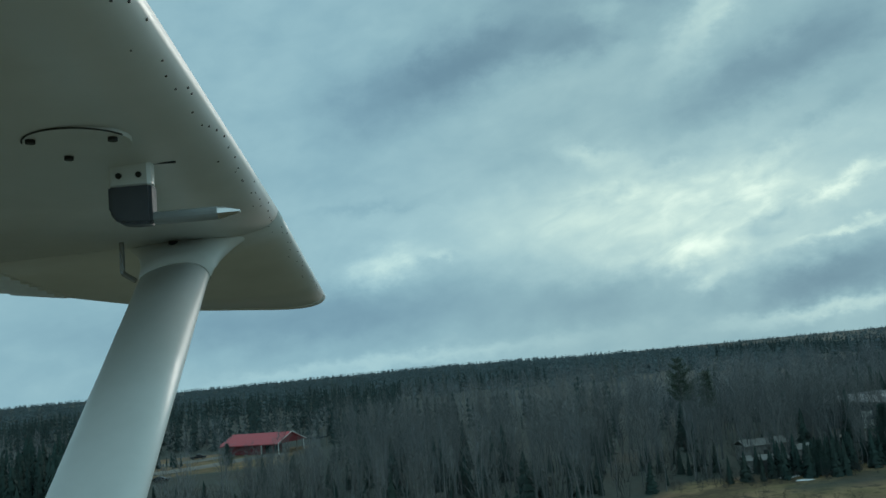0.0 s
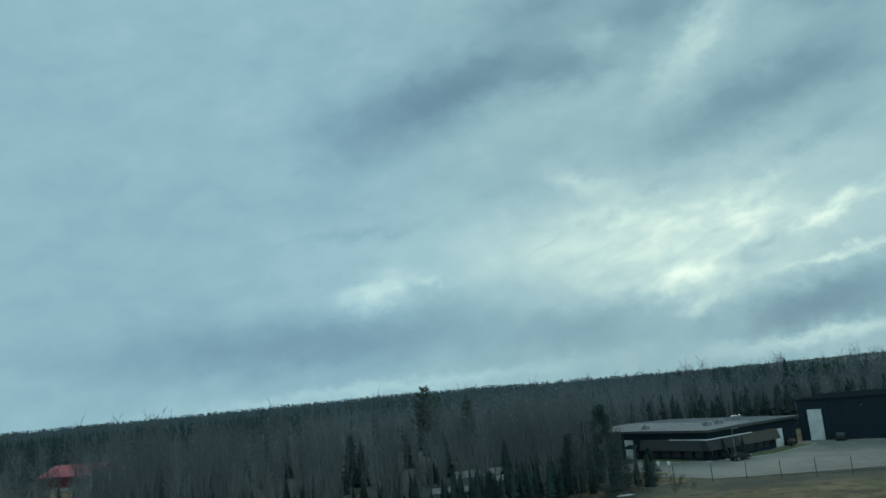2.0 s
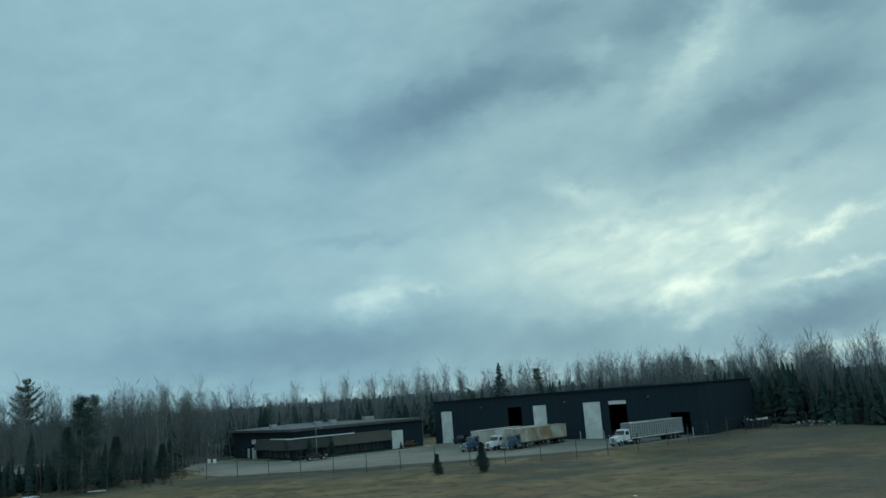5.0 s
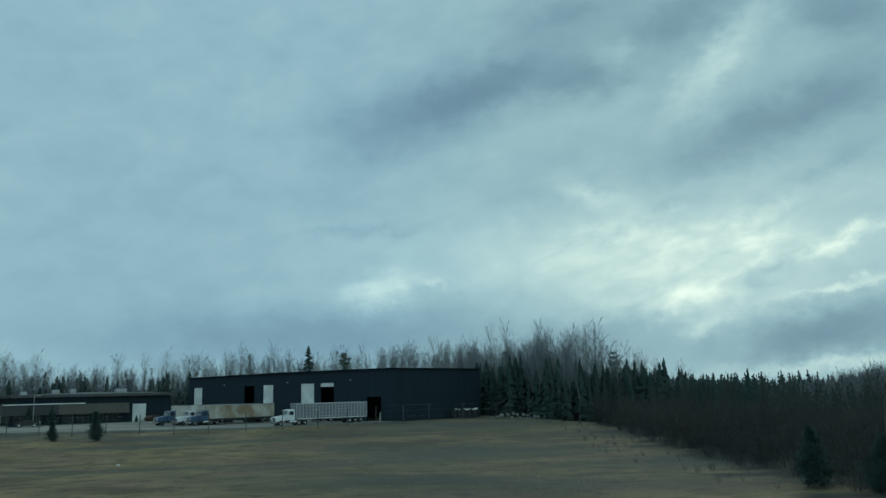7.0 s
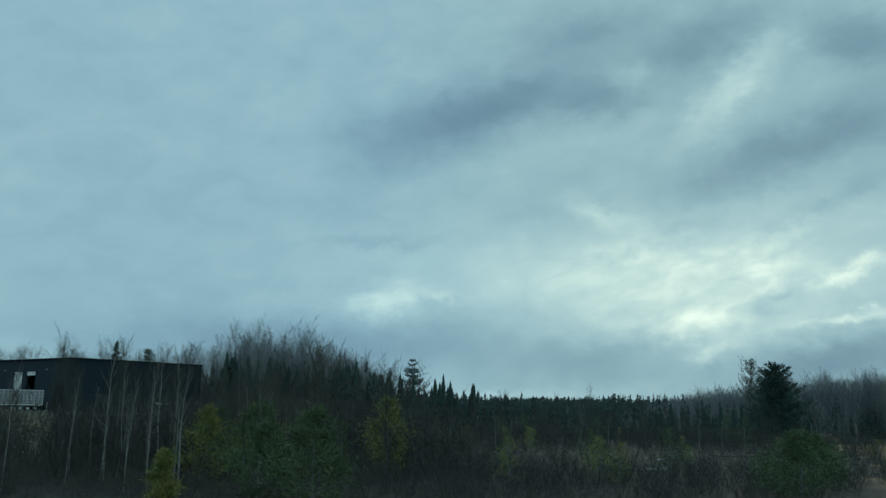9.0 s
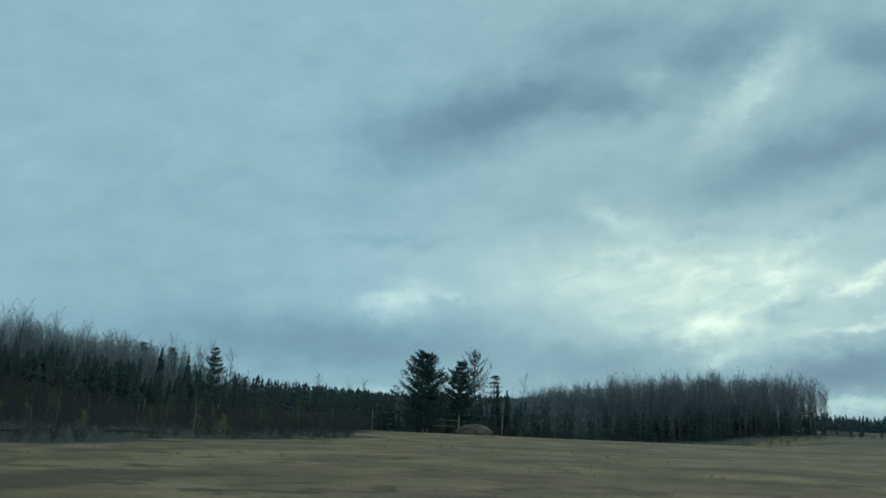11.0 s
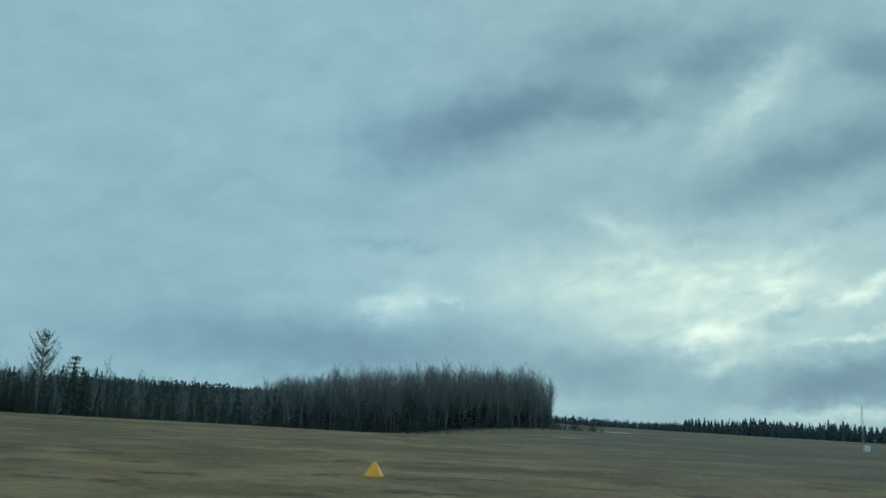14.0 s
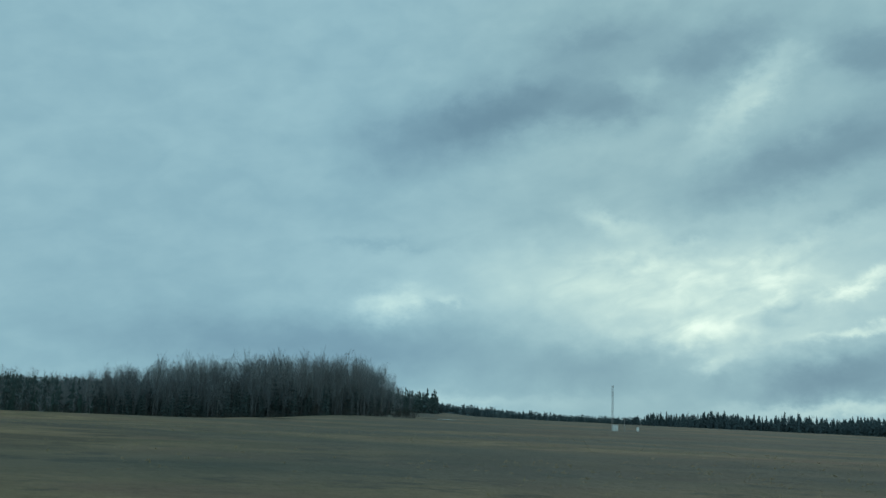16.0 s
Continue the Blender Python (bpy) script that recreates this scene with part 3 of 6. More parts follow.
def white_pine(seed, h, spread, lobes, clear=0.15, flat=0.5, per=120, cone=0.5):
    """A soft-needled pine: limbs that end in clouds of fine needles. Slots: 0 bark, 1 needles."""
    rng = np.random.default_rng(seed)
    trunk, crown = Heap(), Heap()
    zz = np.linspace(0, h * 0.97, 5)
    px = np.stack([rng.normal(size=5) * 0.006 * h * (zz > 0), rng.normal(size=5) * 0.006 * h * (zz > 0), zz], 1)
    trunk.add(*tube(px, np.array([0.016, 0.013, 0.010, 0.006, 0.001]) * h + 0.01, 6), 0)
    size = 0.016 * h + 0.11
    for i in range(lobes):
        t = (i + rng.random()) / lobes
        f = clear + (0.97 - clear) * t
        p = np.array([np.interp(f * h, zz, px[:, k]) for k in range(3)])
        a = i * 2.4 + rng.normal() * 0.5
        reach = spread * h * (0.72 + 0.5 * np.sin(3.14 * min(t * 1.5, 1))) * (1 - t) ** cone * rng.uniform(0.45, 1.1)
        end = p + np.array([np.cos(a) * reach, np.sin(a) * reach, reach * rng.uniform(0.1, 0.5)])
        crown.add(*tube([p, p + (end - p) * 0.6 - np.array([0, 0, 0.06 * reach]), end], [0.004 * h + 0.008, 0.003 * h, 0.006], 3), 0)
        wide = (0.055 * h + 0.4 * reach) * rng.uniform(0.7, 1.15)
        off = rng.normal(size=(per, 3)) * np.array([0.45, 0.45, 0.45 * flat]) * wide
        base = p + (end - p) * rng.uniform(0.55, 1.0, (per, 1)) + off
        way = off / (wide + 1e-6) + rng.normal(size=(per, 3)) * 0.5 + np.array([np.cos(a) * 0.3, np.sin(a) * 0.3, 0.45])
        way /= np.linalg.norm(way, axis=1, keepdims=True)
        crown.add(*slivers(rng, base, way, size * rng.uniform(0.8, 1.7, per), np.full(per, size * 0.30)), 1)
    return trunk.done(), crown.done()


def layered_pine(seed, h, half, whorls, clear=0.1, up=0.3, dense=26, taper=0.8):
    """A conifer with whorls of spreading boughs and gaps between them. half: widest reach of a bough in metres."""
    rng = np.random.default_rng(seed)
    trunk, crown = Heap(), Heap()
    zz = np.linspace(0, h * 0.98, 5)
    px = np.stack([rng.normal(size=5) * 0.005 * h * (zz > 0), rng.normal(size=5) * 0.005 * h * (zz > 0), zz], 1)
    trunk.add(*tube(px, np.array([0.016, 0.013, 0.010, 0.006, 0.001]) * h + 0.01, 6), 0)
    for i in range(whorls):
        t = (i + 0.5 + rng.normal() * 0.2) / whorls
        p = np.array([np.interp((clear + (0.97 - clear) * t) * h, zz, px[:, k]) for k in range(3)])
        R = half * min(1.0, 0.72 + 1.4 * t) * max(1 - t, 0.02) ** taper + 0.12
        for j in range(6):
            a = (j + rng.random()) * 1.047 + i * 0.7
            ln = R * rng.uniform(0.55, 1.2)
            out = np.array([np.cos(a), np.sin(a), up * rng.uniform(0.3, 1.4)])
            rise = 0.45 * up * ln
            crown.add(*tube([p, p + out * ln * 0.6, p + out * ln + np.array([0, 0, rise])], [0.003 * h + 0.008, 0.002 * h, 0.006], 3), 0)
            k = int(8 + dense * ln)
            u = rng.uniform(0.12, 1.03, k)
            side = rng.normal(size=k) * (0.10 * ln + 0.08)
            base = p + out * (u * ln)[:, None] + np.stack([-np.sin(a) * side, np.cos(a) * side, rise * u ** 3 + rng.normal(size=k) * 0.07 * (1 + 0.3 * ln)], 1)
            way = out * np.array([0.8, 0.8, 1.0]) + rng.normal(size=(k, 3)) * 0.5 + np.array([0, 0, 0.25])
            way /= np.linalg.norm(way, axis=1, keepdims=True)
            crown.add(*slivers(rng, base, way, rng.uniform(0.22, 0.5, k), np.full(k, 0.11)), 1)
    return trunk.done(), crown.done()


def bush(seed, h, stems, twigs):
    """A leafless shrub of many thin stems."""
    rng = np.random.default_rng(seed)
    hp = Heap()
    a = rng.random(stems) * 6.283
    w = np.stack([np.cos(a) * 0.35, np.sin(a) * 0.35, np.ones(stems)], 1) + rng.normal(size=(stems, 3)) * 0.12
    w /= np.linalg.norm(w, axis=1, keepdims=True)
    base = np.stack([np.cos(a), np.sin(a), 0 * a], 1) * 0.12 * h * rng.random((stems, 1))
    ln = h * rng.uniform(0.6, 1.05, stems)
    hp.add(*slivers(rng, base, w, ln, np.full(stems, 0.024)), 0)
    k = rng.integers(0, stems, twigs)
    f = rng.uniform(0.25, 0.95, twigs)
    b2 = base[k] + w[k] * (ln[k] * f)[:, None]
    w2 = w[k] + rng.normal(size=(twigs, 3)) * 0.5
    w2 /= np.linalg.norm(w2, axis=1, keepdims=True)
    hp.add(*slivers(rng, b2, w2, h * rng.uniform(0.1, 0.32, twigs), np.full(twigs, 0.030)), 1)
    return hp.done()


def join(tree):
    (v0, f0, m0), (v1, f1, m1) = tree
    return np.concatenate([v0, v1]), np.concatenate([f0, f1 + len(v0)]), np.concatenate([m0, m1])


def scatter(name, shapes, places, mats, label, category, rng):
    """Many plants of a few shapes as one mesh of kind stuff. places: x, y, scale."""
    Vs, Fs, Ms, n = [], [], [], 0
    pick = rng.integers(0, len(shapes), len(places))
    turn = rng.random(len(places)) * 6.283
    zs = lift(places[:, 0], places[:, 1])
    for s, (V, F, M) in enumerate(shapes):
        sel = np.where(pick == s)[0]
        if not len(sel):
            continue
        c, d = np.cos(turn[sel])[:, None], np.sin(turn[sel])[:, None]
        k = places[sel, 2][:, None]
        kw = k * rng.uniform(0.85, 1.2, (len(sel), 1))
        X = (V[None, :, 0] * c - V[None, :, 1] * d) * kw + places[sel, 0][:, None]
        Y = (V[None, :, 0] * d + V[None, :, 1] * c) * kw + places[sel, 1][:, None]
        Z = V[None, :, 2] * k + zs[sel][:, None] - 0.05
        Vs.append(np.stack([X, Y, Z], 2).reshape(-1, 3))
        Fs.append((F[None] + (n + np.arange(len(sel)) * len(V))[:, None, None]).reshape(-1, 3))
        Ms.append(np.tile(M, len(sel)))
        n += len(sel) * len(V)
    ob = from_arrays(name, np.concatenate(Vs), np.concatenate(Fs), np.concatenate(Ms), mats)
    return tagged(ob, label, category, kind="stuff")


def throw(rng, count, x0, x1, y0, y1, lo, hi, keep=None):
    """Random places in a rectangle, with a scale each."""
    p = np.stack([rng.uniform(x0, x1, count), rng.uniform(y0, y1, count), rng.uniform(lo, hi, count)], 1)
    if keep is not None:
        p = p[keep(p[:, 0], p[:, 1])]
    return p


def far_spruce(seed, h, levels, arms, width):
    """A small conifer for the distance: two triangles a bough."""
    rng = np.random.default_rng(seed)
    hp = Heap()
    hp.add(*tube([(0, 0, 0), (0, 0, h)], [0.012 * h, 0.01], 3), 0)
    for i in range(levels):
        f = 0.03 + 0.95 * (i + 0.5) / levels
        R = h * width * (1 - f) ** 0.8 + 0.12
        for j in range(arms):
            a = (j + rng.random()) * 6.283 / arms + i * 1.7
            ln = R * rng.uniform(0.65, 1.2)
            c, s = np.cos(a), np.sin(a)
            wd = ln * 0.5 + 0.1
            z = f * h + rng.normal() * 0.02 * h
            V = [(0, 0, z + 0.09 * h), (c * ln - s * wd, s * ln + c * wd, z - 0.3 * ln), (c * ln + s * wd, s * ln - c * wd, z - 0.3 * ln), (0, 0, z - 0.07 * h)]
            hp.add(np.array(V), np.array([(0, 1, 2), (3, 2, 1)]), 1)
    return hp.done()


def far_bare(seed, h, twigs):
    """A leafless tree for the distance: stem and slivers of branch."""
    rng = np.random.default_rng(seed)
    hp = Heap()
    hp.add(*tube([(0, 0, 0), (rng.normal() * 0.2, rng.normal() * 0.2, h)], [0.005 * h, 0.02], 3), 0)
    f = rng.uniform(0.15, 0.98, twigs)
    w = np.stack([rng.normal(size=twigs), rng.normal(size=twigs), rng.uniform(0.8, 2.4, twigs)], 1)
    w /= np.linalg.norm(w, axis=1, keepdims=True)
    ln = h * rng.uniform(0.10, 0.30, twigs) * (1.3 - f)
    base = np.stack([0 * f, 0 * f, f * h], 1) + rng.normal(size=(twigs, 3)) * np.array([0.03, 0.03, 0.0]) * h
    hp.add(*slivers(rng, base, w, ln, rng.uniform(0.08, 0.20, twigs)), 1)
    return hp.done()


RNG = np.random.default_rng(11)
woods_here = lambda x, y: wooded(x, y) > 0.5
BARE = [join(bare_tree(s, 1.0 * h, 40, 400, 0.23, c, twig_width=0.043, sides=3, fork=False)) for s, h, c in ((1, 15, .2), (2, 16, .3), (3, 14, .14), (4, 17, .36), (5, 15, .25), (6, 15, .12))]
BARE_FAR = [far_bare(s, 15, 46) for s in (21, 22, 23, 24)]
SPRUCE = [far_spruce(s, 14, 22, 6, w) for s, w in ((31, .17), (32, .13), (33, .21), (34, .15))]
SPRUCE_FAR = [far_spruce(s, 14, 6, 5, w) for s, w in ((41, .17), (42, .12), (43, .21), (44, .15))]
CROWN_FAR = [far_spruce(s, 12, 4, 4, w) for s, w in ((45, .45), (46, .55), (47, .38))]
EDGE_FAR = [far_spruce(s, 12, 9, 5, w) for s, w in ((48, .20), (49, .15), (50, .24), (53, .30))]
SOFT_SPRUCE = [join(spruce(s, 14, 10, 5, w * 1.1, 0.45, fringe=1)) for s, w in ((31, .17), (32, .14), (33, .20))]
PINE_FAR = [join(pine(s, 16, 12, tufts=2)) for s in (51, 52)]
BUSH = [bush(s, 3.0, 18, 84) for s in (61, 62, 63)]
SAPLING = [join(bare_tree(s, 9.0, 24, 170, 0.15, c, sides=5, twig_width=0.022, girth=0.62)) for s, c in ((64, .35), (65, .45), (66, .3))]


def sized(p, f):
    """Places whose sizes are multiplied by a function of x and y."""
    p[:, 2] *= f(p[:, 0], p[:, 1])
    return p


copse = lambda x, y: np.interp(x, [326, 336, 345, 358, 373, 395, 425, 440, 447], [0.45, 0.58, 0.74, 0.88, 1.0, 1.04, 0.90, 0.60, 0.35])
bumpy = lambda x, y: 0.95 + 0.12 * np.sin(x * 0.021 + y * 0.013) + 0.10 * np.sin(x * 0.057 - y * 0.031 + 1.0)
patchy = lambda x, y: np.where(np.sin(x * 0.031 + 1.1) * np.sin(y * 0.043 + x * 0.012) > -0.1, 1.0, 0.55)
in_copse = lambda x, y: x < 443 - (325 - y) * 0.165
in_c = lambda x, y: woods_here(x, y) & (x > 205) & (x < 247)
c_end = lambda x, y: np.interp(x, [205, 212, 232, 240, 247], [0.85, 1.0, 1.0, 0.8, 0.55])
glade = lambda x, y: ((x < -0.112 * y - 2) & (x > -118) & (y > 228) & (y < 306)) | ((x < -0.228 * y) & (x > -0.42 * y) & (y > 198) & (y < 262))
dark_band = lambda x, y: (x < 13 - 0.44 * y) & (x > 13 - 0.64 * y)
west = lambda x, y: woods_here(x, y) & (x < 97) & ~glade(x, y) & ~dark_band(x, y)


def far_dark(x, y):
    """Where the far slope carries conifers rather than bare woods."""
    return (x < -0.03 * y) | (np.sin(x * 0.013 + 1) * np.sin(y * 0.011) > 0.62)


def low_front(p):
    """Younger, lower growth in front of the clearing with the red-roofed house."""
    r = p[:, 0] / p[:, 1]
    near = (r > -0.34) & (r < -0.112) & (p[:, 1] > 130)
    p[near, 2] = np.minimum(p[near, 2], (25.0 - 0.0845 * p[near, 1]) / 16.5)
    cut = (r > -0.40) & (r < -0.232)
    p[cut, 2] = np.minimum(p[cut, 2], np.maximum(25.5 * (1 - p[cut, 1] / 205.0) / 16.5, 0.05))
    return p


scatter("west_woods", BARE, np.concatenate([
    low_front(throw(RNG, 900, -150, 96, 112, 235, 0.72, 1.12, west)),
    throw(RNG, 90, 72, 97, 148, 205, 0.7, 1.0, west), throw(RNG, 64, 46, 78, 141, 152, 0.4, 0.8, west), throw(RNG, 30, 76, 92, 141, 156, 0.35, 0.7)]),
    [BARK, PALE_TWIG], "leafless pale-twigged spring woods of slender trees", "woods", RNG)
scatter("bare_woods", BARE, np.concatenate([
    throw(RNG, 330, 60, 215, 205, 262, 0.70, 0.88, woods_here), throw(RNG, 125, 100, 240, 262, 300, 0.95, 1.2, woods_here),
    sized(throw(RNG, 420, 206, 262, 150, 262, 0.80, 1.04, in_c), c_end), throw(RNG, 60, 186, 214, 206, 250, 0.95, 1.12, woods_here),
    sized(throw(RNG, 620, 328, 446, 250, 286, 1.02, 1.13, in_copse), copse),
]), [BARK, TWIG], "leafless grey-brown spring woods of slender trees", "woods", RNG)
scatter("pale_stemmed_woods", BARE, np.concatenate([
    throw(RNG, 60, -80, 96, 112, 170, 0.8, 1.1, west), throw(RNG, 44, 70, 206, 208, 236, 0.75, 0.98, woods_here),
    throw(RNG, 14, 206, 256, 150, 230, 0.75, 0.95, in_c), throw(RNG, 10, 362, 440, 250, 300, 0.9, 1.0, in_copse)]),
    [PALE_BARK, TWIG], "pale-stemmed birches and aspens among bare trees", "woods", RNG)
scatter("conifer_woods", SPRUCE, np.concatenate([
    low_front(throw(RNG, 85, -150, 96, 122, 235, 0.4, 0.85, west)), throw(RNG, 420, -150, -36, 114, 260, 0.6, 1.05, dark_band), throw(RNG, 14, -91, -78, 262, 267, 0.2, 0.32), throw(RNG, 14, 50, 78, 143, 151, 0.25, 0.45), throw(RNG, 18, 69, 97, 144, 151, 0.3, 0.5), throw(RNG, 190, -90, 96, 113, 190, 0.22, 0.45, west), throw(RNG, 14, 56, 72, 141, 149, 0.28, 0.45), throw(RNG, 12, 64, 74, 139, 146, 0.3, 0.45),
    throw(RNG, 190, 90, 215, 222, 290, 0.5, 0.85, woods_here),
    sized(throw(RNG, 330, 206, 262, 176, 265, 0.45, 0.88, in_c), c_end), throw(RNG, 46, 240, 266, 152, 190, 0.35, 0.75), throw(RNG, 230, 206, 247, 150, 186, 0.42, 0.82, in_c),
    throw(RNG, 30, 297, 324, 142, 178, 0.25, 0.5),
    throw(RNG, 60, 318, 362, 150, 235, 0.12, 0.5, woods_here)]), [BARK, NEEDLE], "dark green spruce and fir among bare trees", "woods", RNG)
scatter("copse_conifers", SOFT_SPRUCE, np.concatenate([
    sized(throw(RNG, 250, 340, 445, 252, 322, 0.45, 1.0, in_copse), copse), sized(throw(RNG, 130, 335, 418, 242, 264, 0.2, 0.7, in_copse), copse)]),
    [BARK, HAZED_NEEDLE], "dark spruce standing at the foot of a bare copse", "woods", RNG)
scatter("far_bare_woods", BARE_FAR, np.concatenate([
    throw(RNG, 1300, -420, 247, 205, 340, 0.7, 1.02, lambda x, y: woods_here(x, y) & ~glade(x, y)), throw(RNG, 2300, -300, 247, 330, 800, 0.65, 0.98, lambda x, y: woods_here(x, y) & ~far_dark(x, y)), throw(RNG, 260, 262, 420, 300, 560, 0.45, 0.75, woods_here), throw(RNG, 160, 300, 362, 160, 300, 0.3, 0.7, woods_here), sized(throw(RNG, 620, 328, 446, 284, 328, 1.02, 1.13, in_copse), copse)]),
    [BARK, TWIG], "distant leafless woods of mixed trees", "woods", RNG)
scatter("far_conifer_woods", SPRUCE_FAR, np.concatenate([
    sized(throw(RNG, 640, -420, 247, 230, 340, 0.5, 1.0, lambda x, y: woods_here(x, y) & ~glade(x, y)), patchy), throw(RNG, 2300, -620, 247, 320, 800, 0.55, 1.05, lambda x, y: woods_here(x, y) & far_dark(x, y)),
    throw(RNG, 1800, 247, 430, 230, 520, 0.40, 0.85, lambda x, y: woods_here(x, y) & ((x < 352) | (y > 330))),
    throw(RNG, 1300, 380, 700, 520, 1100, 0.8, 1.2, lambda x, y: woods_here(x, y) & (x < 470))]), [BARK, HAZED_NEEDLE], "distant dark conifer forest up to the horizon", "woods", RNG)
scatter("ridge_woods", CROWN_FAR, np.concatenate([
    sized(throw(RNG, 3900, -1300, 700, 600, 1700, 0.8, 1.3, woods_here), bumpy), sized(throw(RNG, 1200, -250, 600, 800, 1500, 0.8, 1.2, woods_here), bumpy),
    throw(RNG, 2600, -2600, 3200, 1700, 4200, 1.0, 1.5)]), [BARK, HAZED_RIDGE_NEEDLE], "dense dark forest on the far ridge", "woods", RNG)
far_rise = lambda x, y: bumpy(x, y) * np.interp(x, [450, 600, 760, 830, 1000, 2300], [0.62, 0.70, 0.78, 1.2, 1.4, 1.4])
scatter("field_edge_woods", EDGE_FAR, sized(throw(RNG, 3300, 450, 2300, 1060, 1280, 0.95, 1.7, woods_here), far_rise), [BARK, HAZED_EDGE_NEEDLE], "dark forest beyond the open airfield", "woods", RNG)
scatter("far_pines", PINE_FAR, np.concatenate([
    throw(RNG, 90, -600, 240, 310, 800, 0.95, 1.2, woods_here), throw(RNG, 60, 800, 1800, 1060, 1200, 1.2, 1.75, woods_here)]),
    [BARK, PINE_NEEDLE], "tall white pines standing above distant woods", "woods", RNG)
# thicket between the works and the open field
in_brush = lambda x, y: (x < np.interp(y, [38, 60, 90, 150], [268, 285, 300, 300])) & (x > np.interp(y, [36, 54, 100, 150], [221.5, 223.5, 225, 226]))
def open_patch(x, y):
    """A wet grassy opening in the brush."""
    return ((x - 277 - 3 * np.sin(y * 0.3)) / 13) ** 2 + ((y - 70 + 3 * np.sin(x * 0.4)) / 24) ** 2 < 1


thinned = lambda x, y: in_brush(x, y) & (~open_patch(x, y) | (np.sin(x * 12.9 + y * 7.3) > 0.35))
tall_edge = lambda x, y: np.interp(x + 6 * np.sin(y * 0.13) + 3 * np.sin(y * 0.41), [220, 226, 240, 258], [0.6, 1.5, 1.5, 0.85]) * np.interp(y, [36, 46, 60, 90], [0.3, 0.55, 0.9, 1.0])
scatter("thicket", BUSH, np.concatenate([
    sized(throw(RNG, 2500, 221, 300, 36, 178, 0.45, 1.25, thinned), tall_edge),
    throw(RNG, 520, 223, 256, 44, 160, 0.9, 1.9, lambda x, y: in_brush(x, y) & (x < 248 + 7 * np.sin(y * 0.11 + 1) + 3 * np.sin(y * 0.37))),
    throw(RNG, 640, 294, 445, 134, 262, 0.25, 0.8, lambda x, y: y > np.interp(x, [300, 322, 345, 440], [135, 140, 160, 240])),
    throw(RNG, 260, 330, 444, 238, 256, 0.3, 1.3), throw(RNG, 260, 300, 360, 140, 240, 0.4, 1.6, woods_here), throw(RNG, 260, 40, 100, 138, 160, 0.3, 0.9), throw(RNG, 220, 206, 262, 150, 165, 0.4, 1.0, in_c),
    throw(RNG, 120, 216, 227, 40, 150, 0.12, 0.3), throw(RNG, 1300, 228, 290, 36, 62, 0.2, 0.6, in_brush), throw(RNG, 260, 236, 274, 31, 38, 0.15, 0.42), throw(RNG, 350, -110, 96, 112, 190, 0.9, 2.0, west),
    throw(RNG, 300, -90, 60, 108, 128, 0.5, 1.1)]), [BRUSH_BARK, BRUSH_TWIG], "dense leafless brush and saplings on wet ground", "shrubs", RNG)
scatter("thicket_saplings", BARE, np.concatenate([
    throw(RNG, 200, 224, 252, 44, 165, 0.28, 0.48, thinned), throw(RNG, 110, 250, 298, 60, 170, 0.16, 0.32, thinned),
    throw(RNG, 60, 262, 300, 118, 178, 0.25, 0.45, thinned), throw(RNG, 4, 234, 246, 52, 90, 0.42, 0.5)]),
    [BRUSH_BARK, BRUSH_TWIG], "thin leafless saplings over brush", "saplings", RNG)
scatter("pale_saplings", SAPLING, np.concatenate([throw(RNG, 6, 225, 229, 43, 60, 0.6, 0.8), throw(RNG, 5, 232.5, 238.5, 46, 54, 0.7, 0.9),
                                                  throw(RNG, 24, 228, 244, 42, 62, 0.45, 0.68, in_brush), throw(RNG, 26, 236, 290, 56, 120, 0.35, 0.5, thinned)]),
        [PALE_BARK, BRUSH_TWIG], "thin pale aspen saplings over brush", "saplings", RNG)
YOUNG = [join(pine(s, 4.4, 26, clear=0.08, spread=0.62, tufts=5, young=True, needles=11, airy=0.12)) for s in (71, 72, 73)]
scatter("young_pines", YOUNG, np.concatenate([throw(RNG, 20, 236, 296, 48, 120, 0.3, 0.65, thinned), throw(RNG, 3, 255, 268, 48, 62, 0.5, 0.7)]),
        [BARK, YOUNG_NEEDLE], "young yellow-green pines in the brush", "young pines", RNG)
scatter("dark_young_pines", YOUNG, np.concatenate([throw(RNG, 26, 240, 300, 55, 150, 0.4, 0.9, thinned), throw(RNG, 8, 262, 290, 44, 62, 0.4, 0.7)]),
        [BARK, MID_NEEDLE], "young dark green pines in the brush", "young pines", RNG)

# ---- the works: warehouse, office, yard ----
FA, FU, FV = Vector((145.8, 193.4)), Vector((0.7317, -0.6817)), Vector((0.6817, 0.7317))
PAD = 2.1


def yard_sheet(name, corners, z, mat, label, category, thick=0.25):
    bm = bmesh.new()
    top = [bm.verts.new((x, y, z)) for x, y in corners]
    low = [bm.verts.new((x, y, z - thick)) for x, y in corners]
    bm.faces.new(top)
    for i in range(len(top)):
        j = (i + 1) % len(top)
        bm.faces.new((top[i], low[i], low[j], top[j]))
    bmesh.ops.recalc_face_normals(bm, faces=bm.faces)
    return tagged(part(name, bm, mat), label, category, kind="structure")


yard_sheet("yard_paving", [(93, 172), (99, 157), (106, 147), (126, 142), (150, 139.5), (168, 139), (186, 146), (193, 150), (146, 194), (137, 194), (122, 178), (110, 186), (97, 196), (90, 190)],
           PAD + 0.06, GRAVEL, "pale compacted gravel yard in front of the works", "yard", 2.0)

warehouse = thing("warehouse", Matrix.Translation((FA.x, FA.y, PAD)) @ pose(0, 0, 0, 0, 0, math.degrees(math.atan2(FU.y, FU.x))),
                  "long black steel-clad warehouse with tall white doors on gravel", "warehouse")
